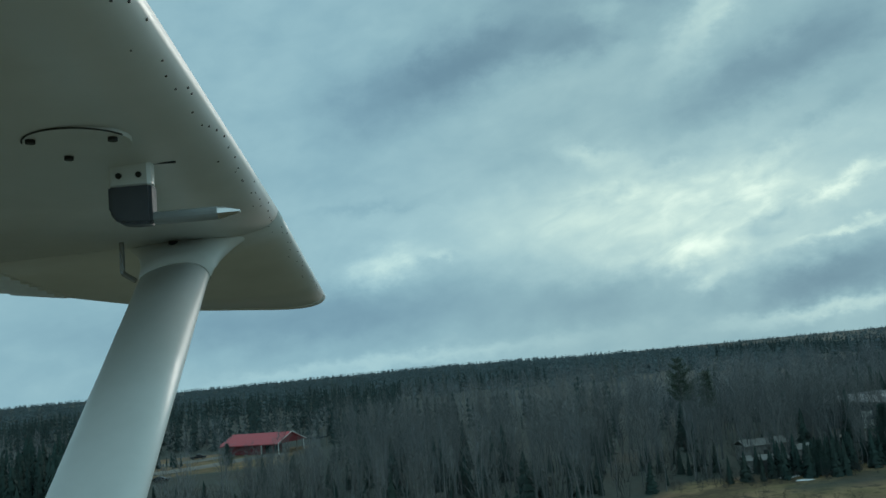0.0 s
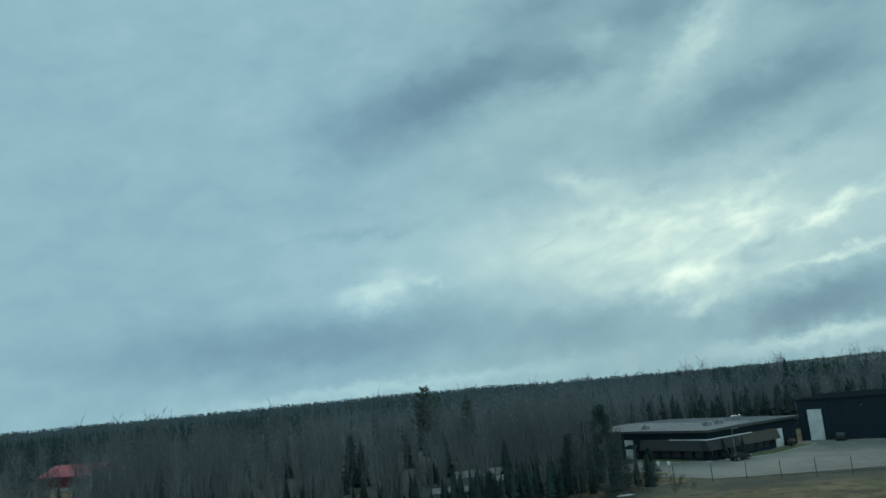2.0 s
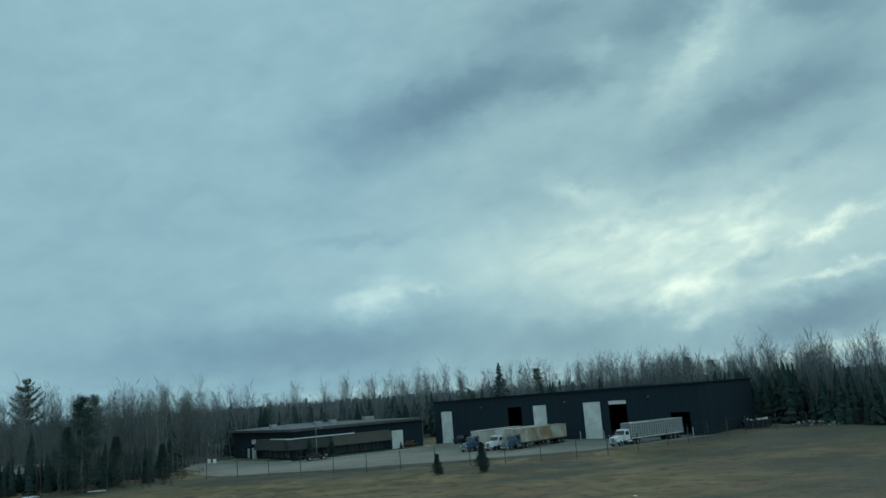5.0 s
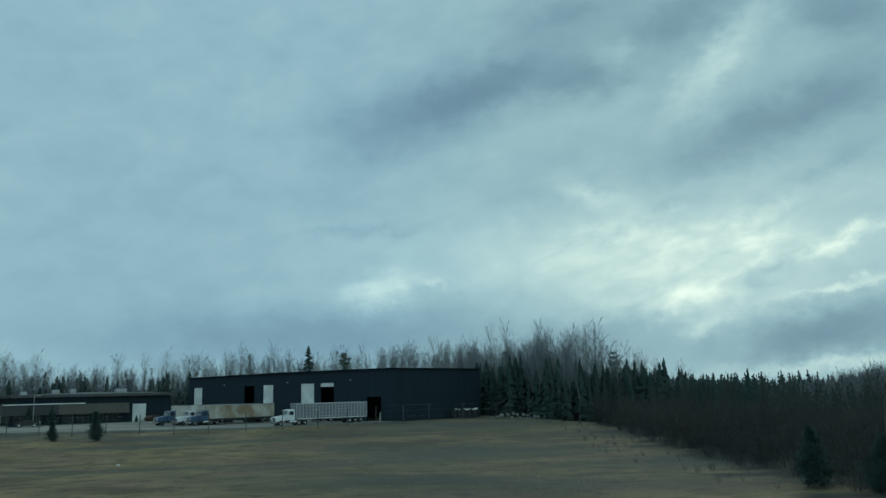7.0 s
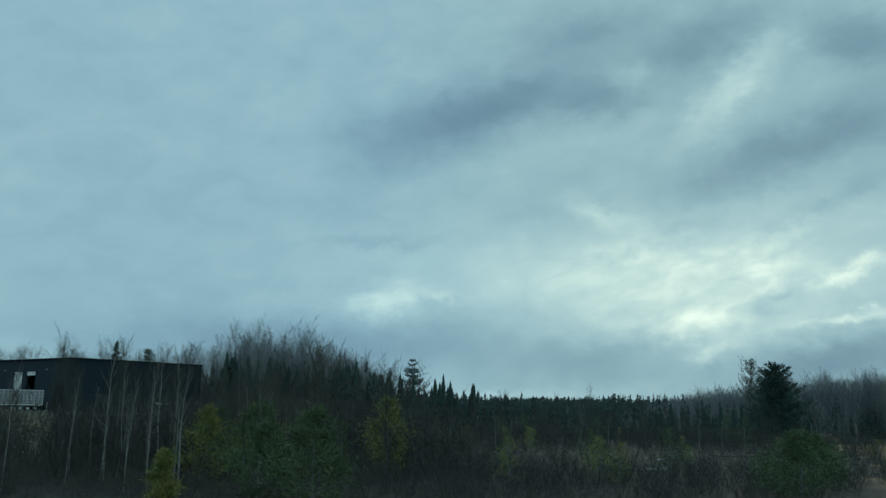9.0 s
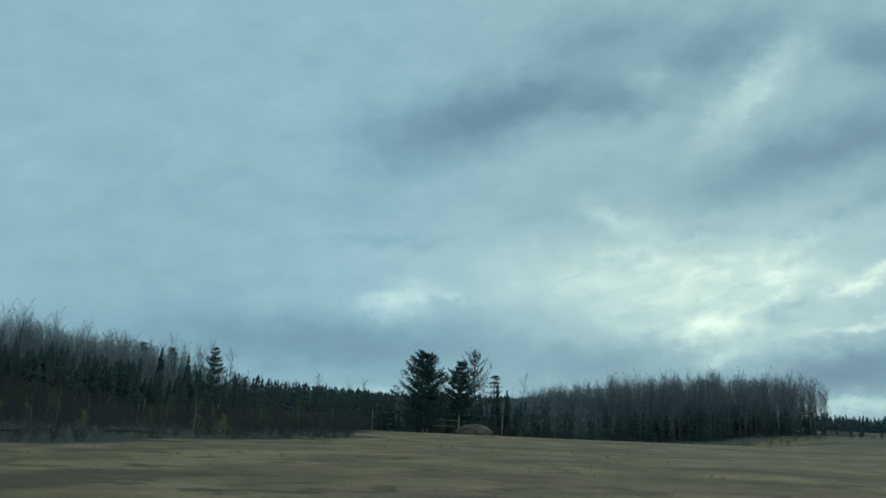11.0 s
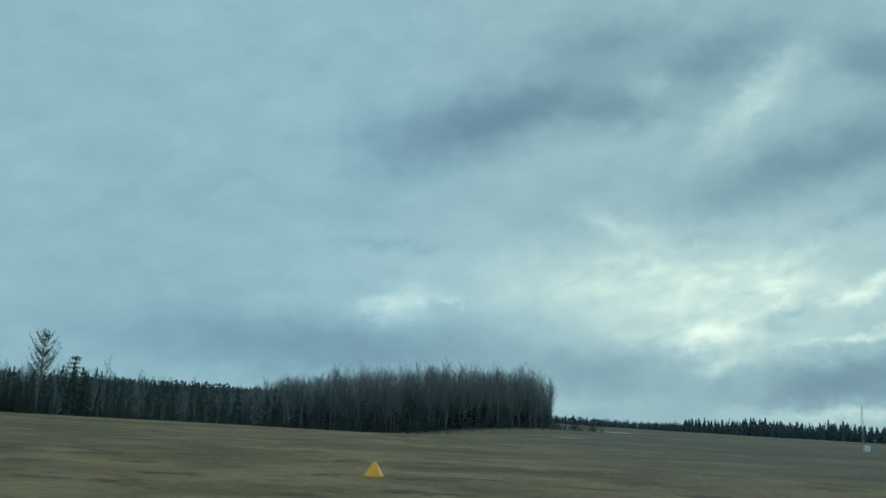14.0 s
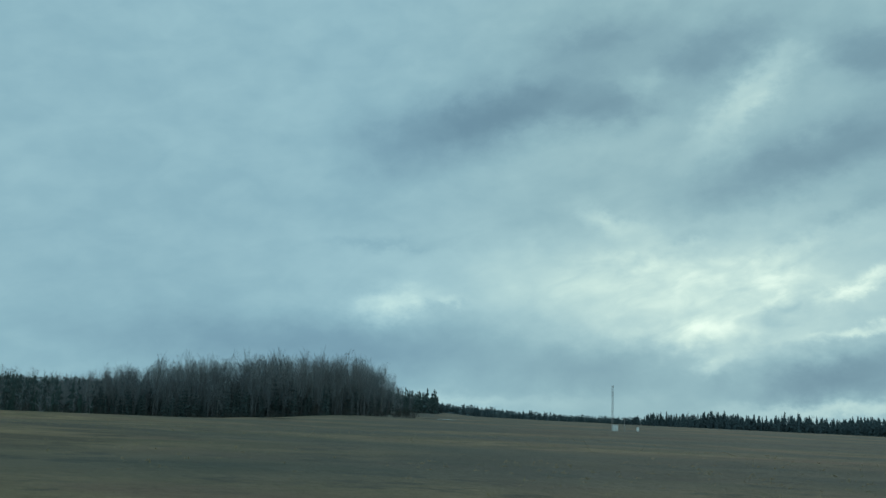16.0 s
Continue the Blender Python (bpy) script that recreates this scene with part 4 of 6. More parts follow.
# local x along the front, y into the building, z from the yard up
DOORS = [(0.0, 3.3, 7.15, "white"), (18.9, 22.5, 7.1, "open"), (25.4, 28.8, 7.2, "white"), (37.5, 41.5, 7.2, "white"), (43.3, 47.2, 7.2, "raised"), (56.0, 59.8, 4.35, "open")]
EAVE, END, DEPTH = 9.25, 62.0, 26.0
cuts = [-2.0] + [v for d in DOORS for v in d[:2]] + [END]
for a, b in zip(cuts[0::2], cuts[1::2]):
    part("front_wall", boxes((a, 0.0, -0.3, b, 0.3, EAVE)), BLACK_CLAD, warehouse)
for a, b, h, _ in DOORS:
    part("lintel_wall", boxes((a, 0.0, h, b, 0.3, EAVE)), BLACK_CLAD, warehouse)
part("side_wall", boxes((END - 0.3, 0.303, -0.3, END, DEPTH, EAVE)), BLACK_CLAD, warehouse)
part("side_wall", boxes((-2.0, 0.303, -0.3, -1.7, DEPTH, EAVE)), BLACK_CLAD, warehouse)
part("back_wall", boxes((-1.69, DEPTH - 0.3, -0.3, END - 0.31, DEPTH, EAVE)), BLACK_CLAD, warehouse)
rf = bmesh.new()
prism(rf, [(-2.3, EAVE), (END + 0.3, EAVE), (END + 0.3, EAVE + 0.18), (30.0, EAVE + 0.35), (-2.3, EAVE + 0.18)], -0.35, DEPTH + 0.3)
part("roof", rf, DARK_ROOF, warehouse, "low dark metal roof")
part("floor_slab", boxes((-1.6, 0.31, -0.2, END - 0.4, DEPTH - 0.4, 0.05)), CONCRETE, warehouse)
for a, b, h, state in DOORS:
    if state == "white":
        d = part("door", boxes((a + 0.05, 0.08, 0.05, b - 0.05, 0.16, h - 0.05)), WHITE_PAINT, warehouse, "closed white sectional door")
        for k in range(6):
            part("door_rib", boxes((a + 0.06, 0.055, 0.6 + k * (h - 0.9) / 5.5, b - 0.06, 0.082, 0.68 + k * (h - 0.9) / 5.5), bevel=0.008), WHITE_PAINT, d)
    elif state == "raised":
        part("door", boxes((a + 0.05, 0.08, h - 0.75, b - 0.05, 0.16, h - 0.03)), WHITE_PAINT, warehouse, "white sectional door rolled up")
    part("door_frame", boxes((a - 0.12, -0.05, 0.0, a, -0.002, h + 0.12), (b, -0.05, 0.0, b + 0.12, -0.002, h + 0.12), (a, -0.05, h, b, -0.002, h + 0.12)), BLACK_CLAD, warehouse)
for s in (12.0, 33.5, 52.0):
    lamp = part("wall_lamp", boxes((s - 0.15, -0.3, 7.4, s + 0.15, -0.002, 7.6), bevel=0.03), STEEL, warehouse, "small grey wall lamp")


def slab(bm, corners, z0, z1):
    lo = [bm.verts.new((x, y, z0)) for x, y in corners]
    hi = [bm.verts.new((x, y, z1)) for x, y in corners]
    bm.faces.new(hi), bm.faces.new(lo[::-1])
    for i in range(len(lo)):
        j = (i + 1) % len(lo)
        bm.faces.new((lo[i], lo[j], hi[j], hi[i]))
    bmesh.ops.recalc_face_normals(bm, faces=bm.faces)
    return bm


# local x along the face towards the warehouse, y along the other face
office = thing("office_building", Matrix.Translation((114.7, 174.0, PAD)) @ pose(0, 0, 0, 0, 0, 31.0), "low dark office building with a pale grey metal roof", "office building")
part("wall", boxes((0.6, 0.6, -0.3, 31.4, 37.4, 5.9)), BLACK_CLAD, office)
rb = bmesh.new()
prism(rb, [(-0.2, 5.92), (32.2, 5.92), (32.2, 6.25), (16.0, 6.65), (-0.2, 6.25)], -0.2, 38.2)
part("roof", rb, GREY_ROOF, office, "pale grey standing-seam metal roof")
for k in range(26):
    x = 0.6 + k * 1.2
    zt = 6.25 + 0.4 * (1 - abs(x - 16.0) / 16.2)
    part("roof_seam", boxes((x, -0.2, zt - 0.03, x + 0.05, 38.2, zt + 0.06)), GREY_ROOF, office)
part("fascia", boxes((-0.28, -0.28, 5.75, 32.28, -0.203, 6.3)), DARK_STEEL, office)
part("fascia", boxes((-0.28, -0.2, 5.75, -0.203, 38.2, 6.3)), DARK_STEEL, office)
# the lower block that wraps the corner, with its sloping brown skirt
part("front_block", boxes((-0.3, -0.4, -0.3, 21.5, 0.55, 2.25)), BLACK_CLAD, office)
part("front_block", boxes((-0.3, 0.56, -0.3, 0.55, 17.5, 2.25)), BLACK_CLAD, office)


def skirt(a, b, along_y):
    """A board skirt from a to b: sloping out towards its lower edge."""
    bm = bmesh.new()
    prism(bm, [(1.7, 2.2), (0.9, 4.3), (-0.57, 4.3), (-0.57, 2.2)], a, b)
    if along_y:
        bmesh.ops.scale(bm, vec=(-1, 1, 1), verts=bm.verts)
    else:
        bmesh.ops.rotate(bm, cent=(0, 0, 0), matrix=Matrix.Rotation(radians(-90), 3, "Z"), verts=bm.verts)
    bmesh.ops.recalc_face_normals(bm, faces=bm.faces)
    return bm


part("sloping_skirt", skirt(-1.65, 8.5, False), DARK_FASCIA, office, "dark board skirt roof")
part("sloping_skirt", skirt(8.502, 22.3, False), BROWN_FASCIA, office, "brown board skirt roof")
part("sloping_skirt", skirt(-0.92, 18.0, True), DARK_FASCIA, office, "dark board skirt roof")
part("skirt_edge", boxes((-1.75, -1.02, 4.3, 13.5, -0.7, 4.5)), WHITE_PAINT, office, "white metal edge strip")
part("skirt_edge", boxes((-1.05, -0.69, 4.3, -0.75, 9.5, 4.48)), WHITE_PAINT, office, "white metal edge strip")
for k in range(7):
    x = 0.4 + k * 2.95
    w = part("window", boxes((x, -0.48, 0.7, x + 2.2, -0.403, 2.1)), DARK_STEEL, office)
    part("pane", boxes((x + 0.08, -0.50, 0.78, x + 1.06, -0.482, 2.02)), GLASS_DARK, w)
    part("pane", boxes((x + 1.14, -0.50, 0.78, x + 2.12, -0.482, 2.02)), GLASS_DARK, w)
for k in range(5):
    y = 1.2 + k * 3.1
    w = part("window", boxes((-0.38, y, 0.7, -0.303, y + 2.2, 2.1)), DARK_STEEL, office)
    part("pane", boxes((-0.40, y + 0.08, 0.78, -0.382, y + 2.12, 2.02)), GLASS_DARK, w)
part("door", boxes((23.4, 0.50, 0.0, 26.2, 0.598, 4.0)), WHITE_PAINT, office, "grey-white tall door")
part("panel", boxes((0.42, 21.8, 0.0, 0.597, 24.4, 4.2)), WHITE_PAINT, office, "grey-white wall panel")
for y in (26.5,):
    part("door", boxes((0.50, y, 0.0, 0.598, y + 1.3, 2.6)), WHITE_PAINT, office, "white side door")
pb = bmesh.new()
prism(pb, [(-3.0, 2.6), (-3.0, 2.75), (-1.4, 3.4), (0.57, 2.9), (0.57, 2.6)], 18.3, 21.5)
part("porch_roof", pb, DARK_ROOF, office, "small dark porch roof")
for y in (18.6, 21.2):
    part("porch_post", boxes((-2.9, y - 0.08, -0.3, -2.74, y + 0.08, 2.62)), DARK_STEEL, office)
for x, y, w in ((21.5, 9.0, 2.4), (8.0, 6.0, 1.5), (11.5, 5.5, 1.2), (3.5, 20.0, 1.3)):
    zt = 6.25 + 0.4 * (1 - abs(x - 16.0) / 16.2)
    ac = part("roof_unit", boxes((x, y, zt - 0.1, x + w, y + 1.5, zt + 0.9), bevel=0.05), STEEL, office, "grey rooftop air unit")
    part("fan_grille", rods(((x + w / 2, y + 0.75, zt + 0.9), (x + w / 2, y + 0.75, zt + 0.97), 0.5), n=12), DARK_STEEL, ac)

# grass islands with kerbs
for nm, cs in (("kerb", [(96, 191), (104, 182.5), (110.5, 174), (113.2, 171.6), (114.6, 172.4), (110.5, 180.5), (106, 187), (99, 195)]), ("kerb", [(117.2, 172.6), (122, 171.6), (128, 173.4), (143, 184.8), (142, 188), (139, 188.3), (133, 182.5), (124, 177.2)])):
    bm = slab(bmesh.new(), cs, PAD - 0.2, PAD + 0.21)
    tagged(part("kerb", bm, CONCRETE), "pale concrete kerb round a planted island", "kerb", kind="structure")
    cx, cy = sum(c[0] for c in cs) / len(cs), sum(c[1] for c in cs) / len(cs)
    bm = slab(bmesh.new(), [(cx + (x - cx) * 0.93, cy + (y - cy) * 0.93) for x, y in cs], PAD, PAD + 0.24)
    tagged(part("lawn", bm, material("lawn_green", (0.07, 0.09, 0.03), 0.95, second=(0.10, 0.10, 0.045), scale=1.0, bump=0.03)), "short green lawn on a kerbed island", "lawn", kind="structure")


# ---- vehicles ----
def wheel(parent, x, y, z, r, w):
    t = part("wheel", rods(((x, y - w / 2, z), (x, y + w / 2, z), r), n=14), TYRE, parent)
    s = 1 if y > 0 else -1
    part("rim", rods(((x, y + s * (w / 2 - 0.03), z), (x, y + s * (w / 2 + 0.015), z), r * 0.58), n=10), CHROME, t)


def tractor(truck, x, paint):
    """A conventional tractor whose cab back stands at x; it faces +x."""
    part("chassis", boxes((x - 2.6, -0.45, 0.62, x + 3.9, 0.45, 0.92)), DARK_STEEL, truck)
    bm = bmesh.new()
    prism(bm, [(x, 0.95), (x + 1.75, 0.95), (x + 1.8, 1.9), (x + 1.38, 2.85), (x + 1.1, 3.0), (x + 0.05, 3.0)], -1.05, 1.05)
    bmesh.ops.bevel(bm, geom=list(bm.edges), offset=0.06, segments=2, affect="EDGES")
    cab = part("cab", bm, paint, truck)
    bm = bmesh.new()
    prism(bm, [(x + 1.78, 0.85), (x + 3.85, 0.85), (x + 3.9, 1.55), (x + 3.6, 1.72), (x + 1.8, 1.95)], -0.92, 0.92)
    bmesh.ops.bevel(bm, geom=list(bm.edges), offset=0.09, segments=2, affect="EDGES")
    hood = part("bonnet", bm, paint, truck)
    part("grille", boxes((x + 3.88, -0.5, 0.95, x + 3.95, 0.5, 1.6), bevel=0.02), CHROME, hood)
    part("bumper", boxes((x + 3.92, -1.08, 0.42, x + 4.1, 1.08, 0.80), bevel=0.04), CHROME, truck)
    part("sun_visor", boxes((x + 1.40, -0.98, 2.72, x + 1.72, 0.98, 2.82), bevel=0.02), WHITE_PAINT, cab)
    part("windscreen", boxes((-0.02, -0.95, -0.42, 0.02, 0.95, 0.40), bevel=0.01), GLASS_DARK, cab).matrix_basis = pose(x + 1.60, 0, 2.36, 0, -24, 0)
    for s in (-1, 1):
        part("headlight", boxes((x + 3.80, s * 0.75 - 0.14, 1.15, x + 3.94, s * 0.75 + 0.14, 1.4), bevel=0.03), WHITE_PAINT, hood)
        bm = bmesh.new()
        prism(bm, [(x + 2.35, 0.75), (x + 2.5, 1.15), (x + 2.95, 1.3), (x + 3.4, 1.15), (x + 3.55, 0.75), (x + 3.4, 0.75), (x + 2.95, 1.14), (x + 2.5, 0.75)], s * 0.80, s * 1.18)
        part("mudguard", bm, paint, truck)
        part("step", boxes((x + 0.5, s * 1.0 - 0.12, 0.5, x + 1.5, s * 1.0 + 0.12, 0.56)), CHROME, truck)
        part("side_window", boxes((x + 0.35, s * 1.045 - 0.012, 1.95, x + 1.2, s * 1.045 + 0.012, 2.65)), GLASS_DARK, cab)
        part("fuel_tank", rods(((x - 0.3, s * 0.85, 0.7), (x + 1.1, s * 0.85, 0.7), 0.32), n=12), CHROME, truck)
        part("exhaust_stack", rods(((x - 0.15, s * 0.95, 0.9), (x - 0.15, s * 0.95, 3.5), 0.08)), CHROME, truck)
        part("mirror", boxes((x + 1.5, s * 1.28 - 0.08, 1.9, x + 1.56, s * 1.28 + 0.08, 2.5), bevel=0.015), CHROME, cab)
        wheel(truck, x + 2.95, s * 1.0, 0.5, 0.5, 0.28)
        for dx in (-0.75, -2.05):
            wheel(truck, x + dx, s * 0.9, 0.5, 0.5, 0.5)
    m = Matrix.Translation((x + 1.60, 0, 2.38)) @ Matrix.Rotation(radians(-24), 4, "Y")
    bm = bmesh.new()
    box(bm, -0.012, -0.9, -0.42, 0.012, 0.9, 0.42, m=m)
    part("windscreen", bm, GLASS_DARK, cab)
    part("bumper", boxes((x + 3.75, -1.1, 0.4, x + 4.05, 1.1, 0.78), bevel=0.05), CHROME, truck)
    part("visor", boxes((x + 1.25, -0.9, 2.86, x + 1.75, 0.9, 2.92)), paint, cab)


def trailer(truck, x0, x1, mat, ribbed, top=4.05):
    tr = part("trailer_box", boxes((x0, -1.27, 1.15, x1, 1.27, top), bevel=0.03), mat, truck)
    if ribbed:
        n = int((x1 - x0) / 0.70)
        for i in range(n + 1):
            x = x0 + 0.04 + i * (x1 - x0 - 0.16) / n
            for s in (-1, 1):
                part("side_post", boxes((x, s * 1.30 - 0.032, 1.2, x + 0.08, s * 1.30 + 0.032, top - 0.05)), PALE_ALU, tr)
        for s in (-1, 1):
            part("top_rail", boxes((x0, s * 1.31 - 0.045, top - 0.16, x1, s * 1.31 + 0.045, top + 0.03)), PALE_ALU, tr)
            part("bottom_rail", boxes((x0, s * 1.31 - 0.045, 1.1, x1, s * 1.31 + 0.045, 1.25)), WHITE_PAINT, tr)
        for k in range(4):
            z = 1.6 + k * 0.6
            for s in (-1, 1):
                part("side_rail", boxes((x0, s * 1.29 - 0.02, z, x1, s * 1.29 + 0.02, z + 0.05)), PALE_ALU, tr)
    else:
        for i in range(13):
            x = x0 + 0.5 + i * (x1 - x0 - 1.0) / 12
            for s in (-1, 1):
                part("side_post", boxes((x, s * 1.282 - 0.012, 1.3, x + 0.09, s * 1.282 + 0.012, top - 0.14)), mat, tr)
        for s in (-1, 1):
            part("top_rail", boxes((x0, s * 1.28 - 0.02, top - 0.14, x1, s * 1.28 + 0.02, top + 0.02)), STEEL, tr)
            part("bottom_rail", boxes((x0, s * 1.28 - 0.02, 1.12, x1, s * 1.28 + 0.02, 1.3)), DARK_STEEL, tr)
    for s in (-1, 1):
        for dx in (1.3, 2.6, 3.9) if ribbed else (1.4, 2.7):
            wheel(truck, x0 + dx, s * 0.95, 0.5, 0.5, 0.5)
        part("landing_leg", boxes((x1 - 3.4, s * 0.8 - 0.07, 0.15, x1 - 3.26, s * 0.8 + 0.07, 1.2)), STEEL, truck)
    part("rear_doors", boxes((x0 - 0.05, -1.2, 1.25, x0 - 0.002, 1.2, top - 0.1)), mat, tr)
    part("underframe", boxes((x0 + 0.3, -0.5, 0.85, x1 - 1.0, 0.5, 1.147)), DARK_STEEL, tr)


def semi(rear, heading, length, paint, mat, ribbed, label):
    z = PAD + 0.065
    t = thing("semi_truck", pose(rear[0] + 0.7, rear[1] - 2.2, z, 0, 0, heading) @ Matrix.Scale(0.87, 4), label, "truck", "trucks parked in the yard")
    trailer(t, 0.0, length / 0.87, mat, ribbed)
    tractor(t, length / 0.87 + 0.1, paint)
    return t


semi((185.8, 153.2), 213.0, 13.5, WHITE_CAB, TRAILER_GREY, True, "white semi tractor with a ribbed grey chip trailer on gravel")
semi((167.3, 166.7), 222.0, 13.6, BLUE_CAB, TRAILER_RUST, False, "blue semi tractor with a rust-stained white box trailer")
semi((164.5, 169.1), 222.0, 13.6, WHITE_CAB, TRAILER_WHITE, False, "white semi tractor with a weathered white box trailer")
semi((159.4, 170.9), 222.0, 12.6, BLUE_CAB, TRAILER_WHITE, False, "blue semi tractor with a plain white box trailer")


def car(x, y, heading, label, pickup=False, mat=None, name="parked_car", z=None):
    mat = mat or CAR_BLACK
    t = thing(name, pose(x, y, PAD + 0.065 if z is None else z, 0, 0, heading), label, "car")
    bm = bmesh.new()
    if pickup:
        prism(bm, [(-2.6, 0.45), (2.6, 0.45), (2.65, 0.95), (1.4, 1.08), (0.75, 1.72), (-0.6, 1.76), (-0.7, 1.1), (-2.6, 1.1)], -0.92, 0.92)
    else:
        prism(bm, [(-2.2, 0.4), (2.2, 0.4), (2.25, 0.75), (1.1, 0.92), (0.45, 1.42), (-1.1, 1.45), (-1.9, 0.98), (-2.25, 0.9)], -0.86, 0.86)
    bmesh.ops.bevel(bm, geom=list(bm.edges), offset=0.07, segments=2, affect="EDGES")
    b = part("body", bm, mat, t)
    for s in (-1, 1):
        part("side_window", boxes((-0.6, s * (0.925 if pickup else 0.865) - 0.01, 1.1 if pickup else 0.98, 0.6, s * (0.925 if pickup else 0.865) + 0.01, 1.55 if pickup else 1.32)), GLASS_DARK, b)
        part("headlight", boxes((2.52 if pickup else 2.12, s * 0.65 - 0.16, 0.72, 2.66 if pickup else 2.26, s * 0.65 + 0.16, 0.9), bevel=0.02), WHITE_PAINT, b)
        for wx in (-1.6, 1.6) if pickup else (-1.35, 1.35):
            wheel(t, wx, s * 0.82, 0.36, 0.36, 0.24)
    return t


car(149.8, 187.2, 60, "black pickup parked by the warehouse doors", True, name="pickup_truck")
car(157.5, 180.4, 240, "black car parked by the warehouse wall")
car(178.3, 158.2, 200, "black pickup standing before a dark opening", True, name="pickup_truck")
car(181.8, 157.8, 150, "dark parked car before a dark opening")
car(119.6, 170.2, 20, "dark car parked at the kerb by the office")
car(138.6, 188.2, 70, "dark brown car parked beside the office", mat=material("brown_car_paint", (0.09, 0.05, 0.035), 0.3))


# ---- fences and posts ----
def fence_line(name, pts, step, h, label, r=0.065, mesh=True, rails=0, mat=None):
    t = thing(name, pose(0, 0, 0), label, "fence")
    mat = mat or DARK_STEEL
    runs, posts = [], []
    for (xa, ya), (xb, yb) in zip(pts, pts[1:]):
        n = max(1, round(math.hypot(xb - xa, yb - ya) / step))
        posts += [(xa + (xb - xa) * i / n, ya + (yb - ya) * i / n) for i in range(n)]
    posts.append(pts[-1])
    rr = random.Random(5)
    for x, y in posts:
        z = spot(x, y)
        hh = h * rr.uniform(0.94, 1.06)
        part("post", rods(((x, y, z - 0.3), (x + rr.uniform(-0.04, 0.04), y + rr.uniform(-0.04, 0.04), z + hh), r), n=6), mat, t)
    for (xa, ya), (xb, yb) in zip(posts, posts[1:]):
        za, zb = spot(xa, ya), spot(xb, yb)
        zs = [0.1 + k * (h - 0.15) / 6 for k in (0, 2, 4, 6)] if mesh else [h * (k + 1) / (rails + 0.3) for k in range(rails)]
        for q in zs:
            part("wire", rods(((xa, ya, za + q), (xb, yb, zb + q), 0.004 if mesh else 0.014), n=3), STEEL, t)
    return t


fence_line("yard_fence", [(93, 151), (104.4, 144.6), (131.3, 137.2), (164, 131.8), (180, 137), (198, 149), (222, 152)], 5.57, 3.0, "wire fence on thin dark posts between yard and field")
fence_line("field_fence", [(236, 148), (262, 141), (300, 133), (320, 130.5)], 6.0, 3.0, "tall wire fence on pale posts along the woods", r=0.07, mat=WOOD)

# posts that guard the doors, and a low heap of boards at the yard's end
for s in (36.9, 42.2, 47.8, 55.4, 60.4):
    q = FA + FU * s - FV * 0.9
    post = thing("bollard", pose(q.x, q.y, PAD + 0.06), "thin pale steel post beside a warehouse door", "bollard", "posts beside the doors")
    part("post", rods(((0, 0, -0.2), (0, 0, 1.5), 0.09), n=10), CONCRETE, post)
    part("cap", rods(((0, 0, 1.5), (0, 0, 1.56), 0.09, 0.04), n=10), STEEL, post)
boards = thing("board_heap", pose(177.0, 149.5, PAD + 0.06, 0, 0, 25), "loose pale boards lying at the yard's edge", "boards")
rb_ = random.Random(4)
for k in range(9):
    part("board", boxes((-1.6, -0.1, 0.0, 1.6, 0.1, 0.05), bevel=0.008), WOOD, boards).matrix_basis = pose(rb_.uniform(-2.2, 2.2), rb_.uniform(-0.8, 0.8), 0.02 + 0.05 * k, 0, rb_.uniform(-2, 2), rb_.uniform(-30, 30))

# ---- single trees that stand out ----
def lone_tree(name, make, x, y, mats, label, turn=0.0):
    t = thing(name, pose(x, y, spot(x, y) - 0.05, 0, 0, turn), label, "tree")
    (v0, f0, m0), (v1, f1, m1) = make
    from_arrays("trunk", v0, f0, m0, mats, t)
    from_arrays("crown", v1, f1, m1, mats, t)
    return t


CON, PIN = [BARK, NEEDLE], [BARK, PINE_NEEDLE]
lone_tree("spruce_tree", spruce(101, 19.6, 22, 8, 0.21, 0.6, fringe=8), 165.5, 243.5, CON, "tall ragged dark spruce behind the warehouse")
lone_tree("pine_tree", layered_pine(102, 21.8, 4.4, 12, 0.48, 0.45, 42, 0.65), 56.9, 184.6, PIN, "tall dark pine rising above bare woods")
lone_tree("pine_tree", white_pine(112, 17.4, 0.14, 26, 0.45, 0.4, 130, 0.6), 67.0, 196.0, PIN, "dark pine rising above bare woods")
lone_tree("spruce_tree", pine(103, 15.2, 64, clear=0.03, spread=0.36, tufts=9, flat=0.30, young=True, needles=24, airy=0.10), 85.6, 141.0, CON, "broad dark spruce at the edge of the field")
lone_tree("spruce_tree", white_pine(125, 10.4, 0.34, 70, 0.05, 0.45, 150, 0.85), 80.8, 146.5, CON, "dark spruce among bushes at the field's edge")
lone_tree("spruce_tree", white_pine(126, 8.2, 0.40, 60, 0.05, 0.45, 150, 0.8), 89.2, 146.0, CON, "broad low dark spruce beside the yard")
lone_tree("spruce_tree", white_pine(104, 6.2, 0.28, 50, 0.03, 0.6, 170, 0.8), 95.5, 150.5, CON, "small dark spruce beside the yard fence")
lone_tree("pine_tree", layered_pine(105, 18.0, 5.4, 13, 0.15, 0.35, 46, 0.62), 251.0, 228.0, CON, "open-crowned white pine at the end of bare woods")
lone_tree("spruce_tree", spruce(106, 14.5, 26, 8, 0.18, 0.4, fringe=8), 245.0, 224.0, CON, "dark spruce at the end of bare woods")
lone_tree("spruce_tree", spruce(107, 15.5, 26, 8, 0.16, 0.4, fringe=8), 239.0, 220.0, CON, "dark spruce at the end of bare woods")
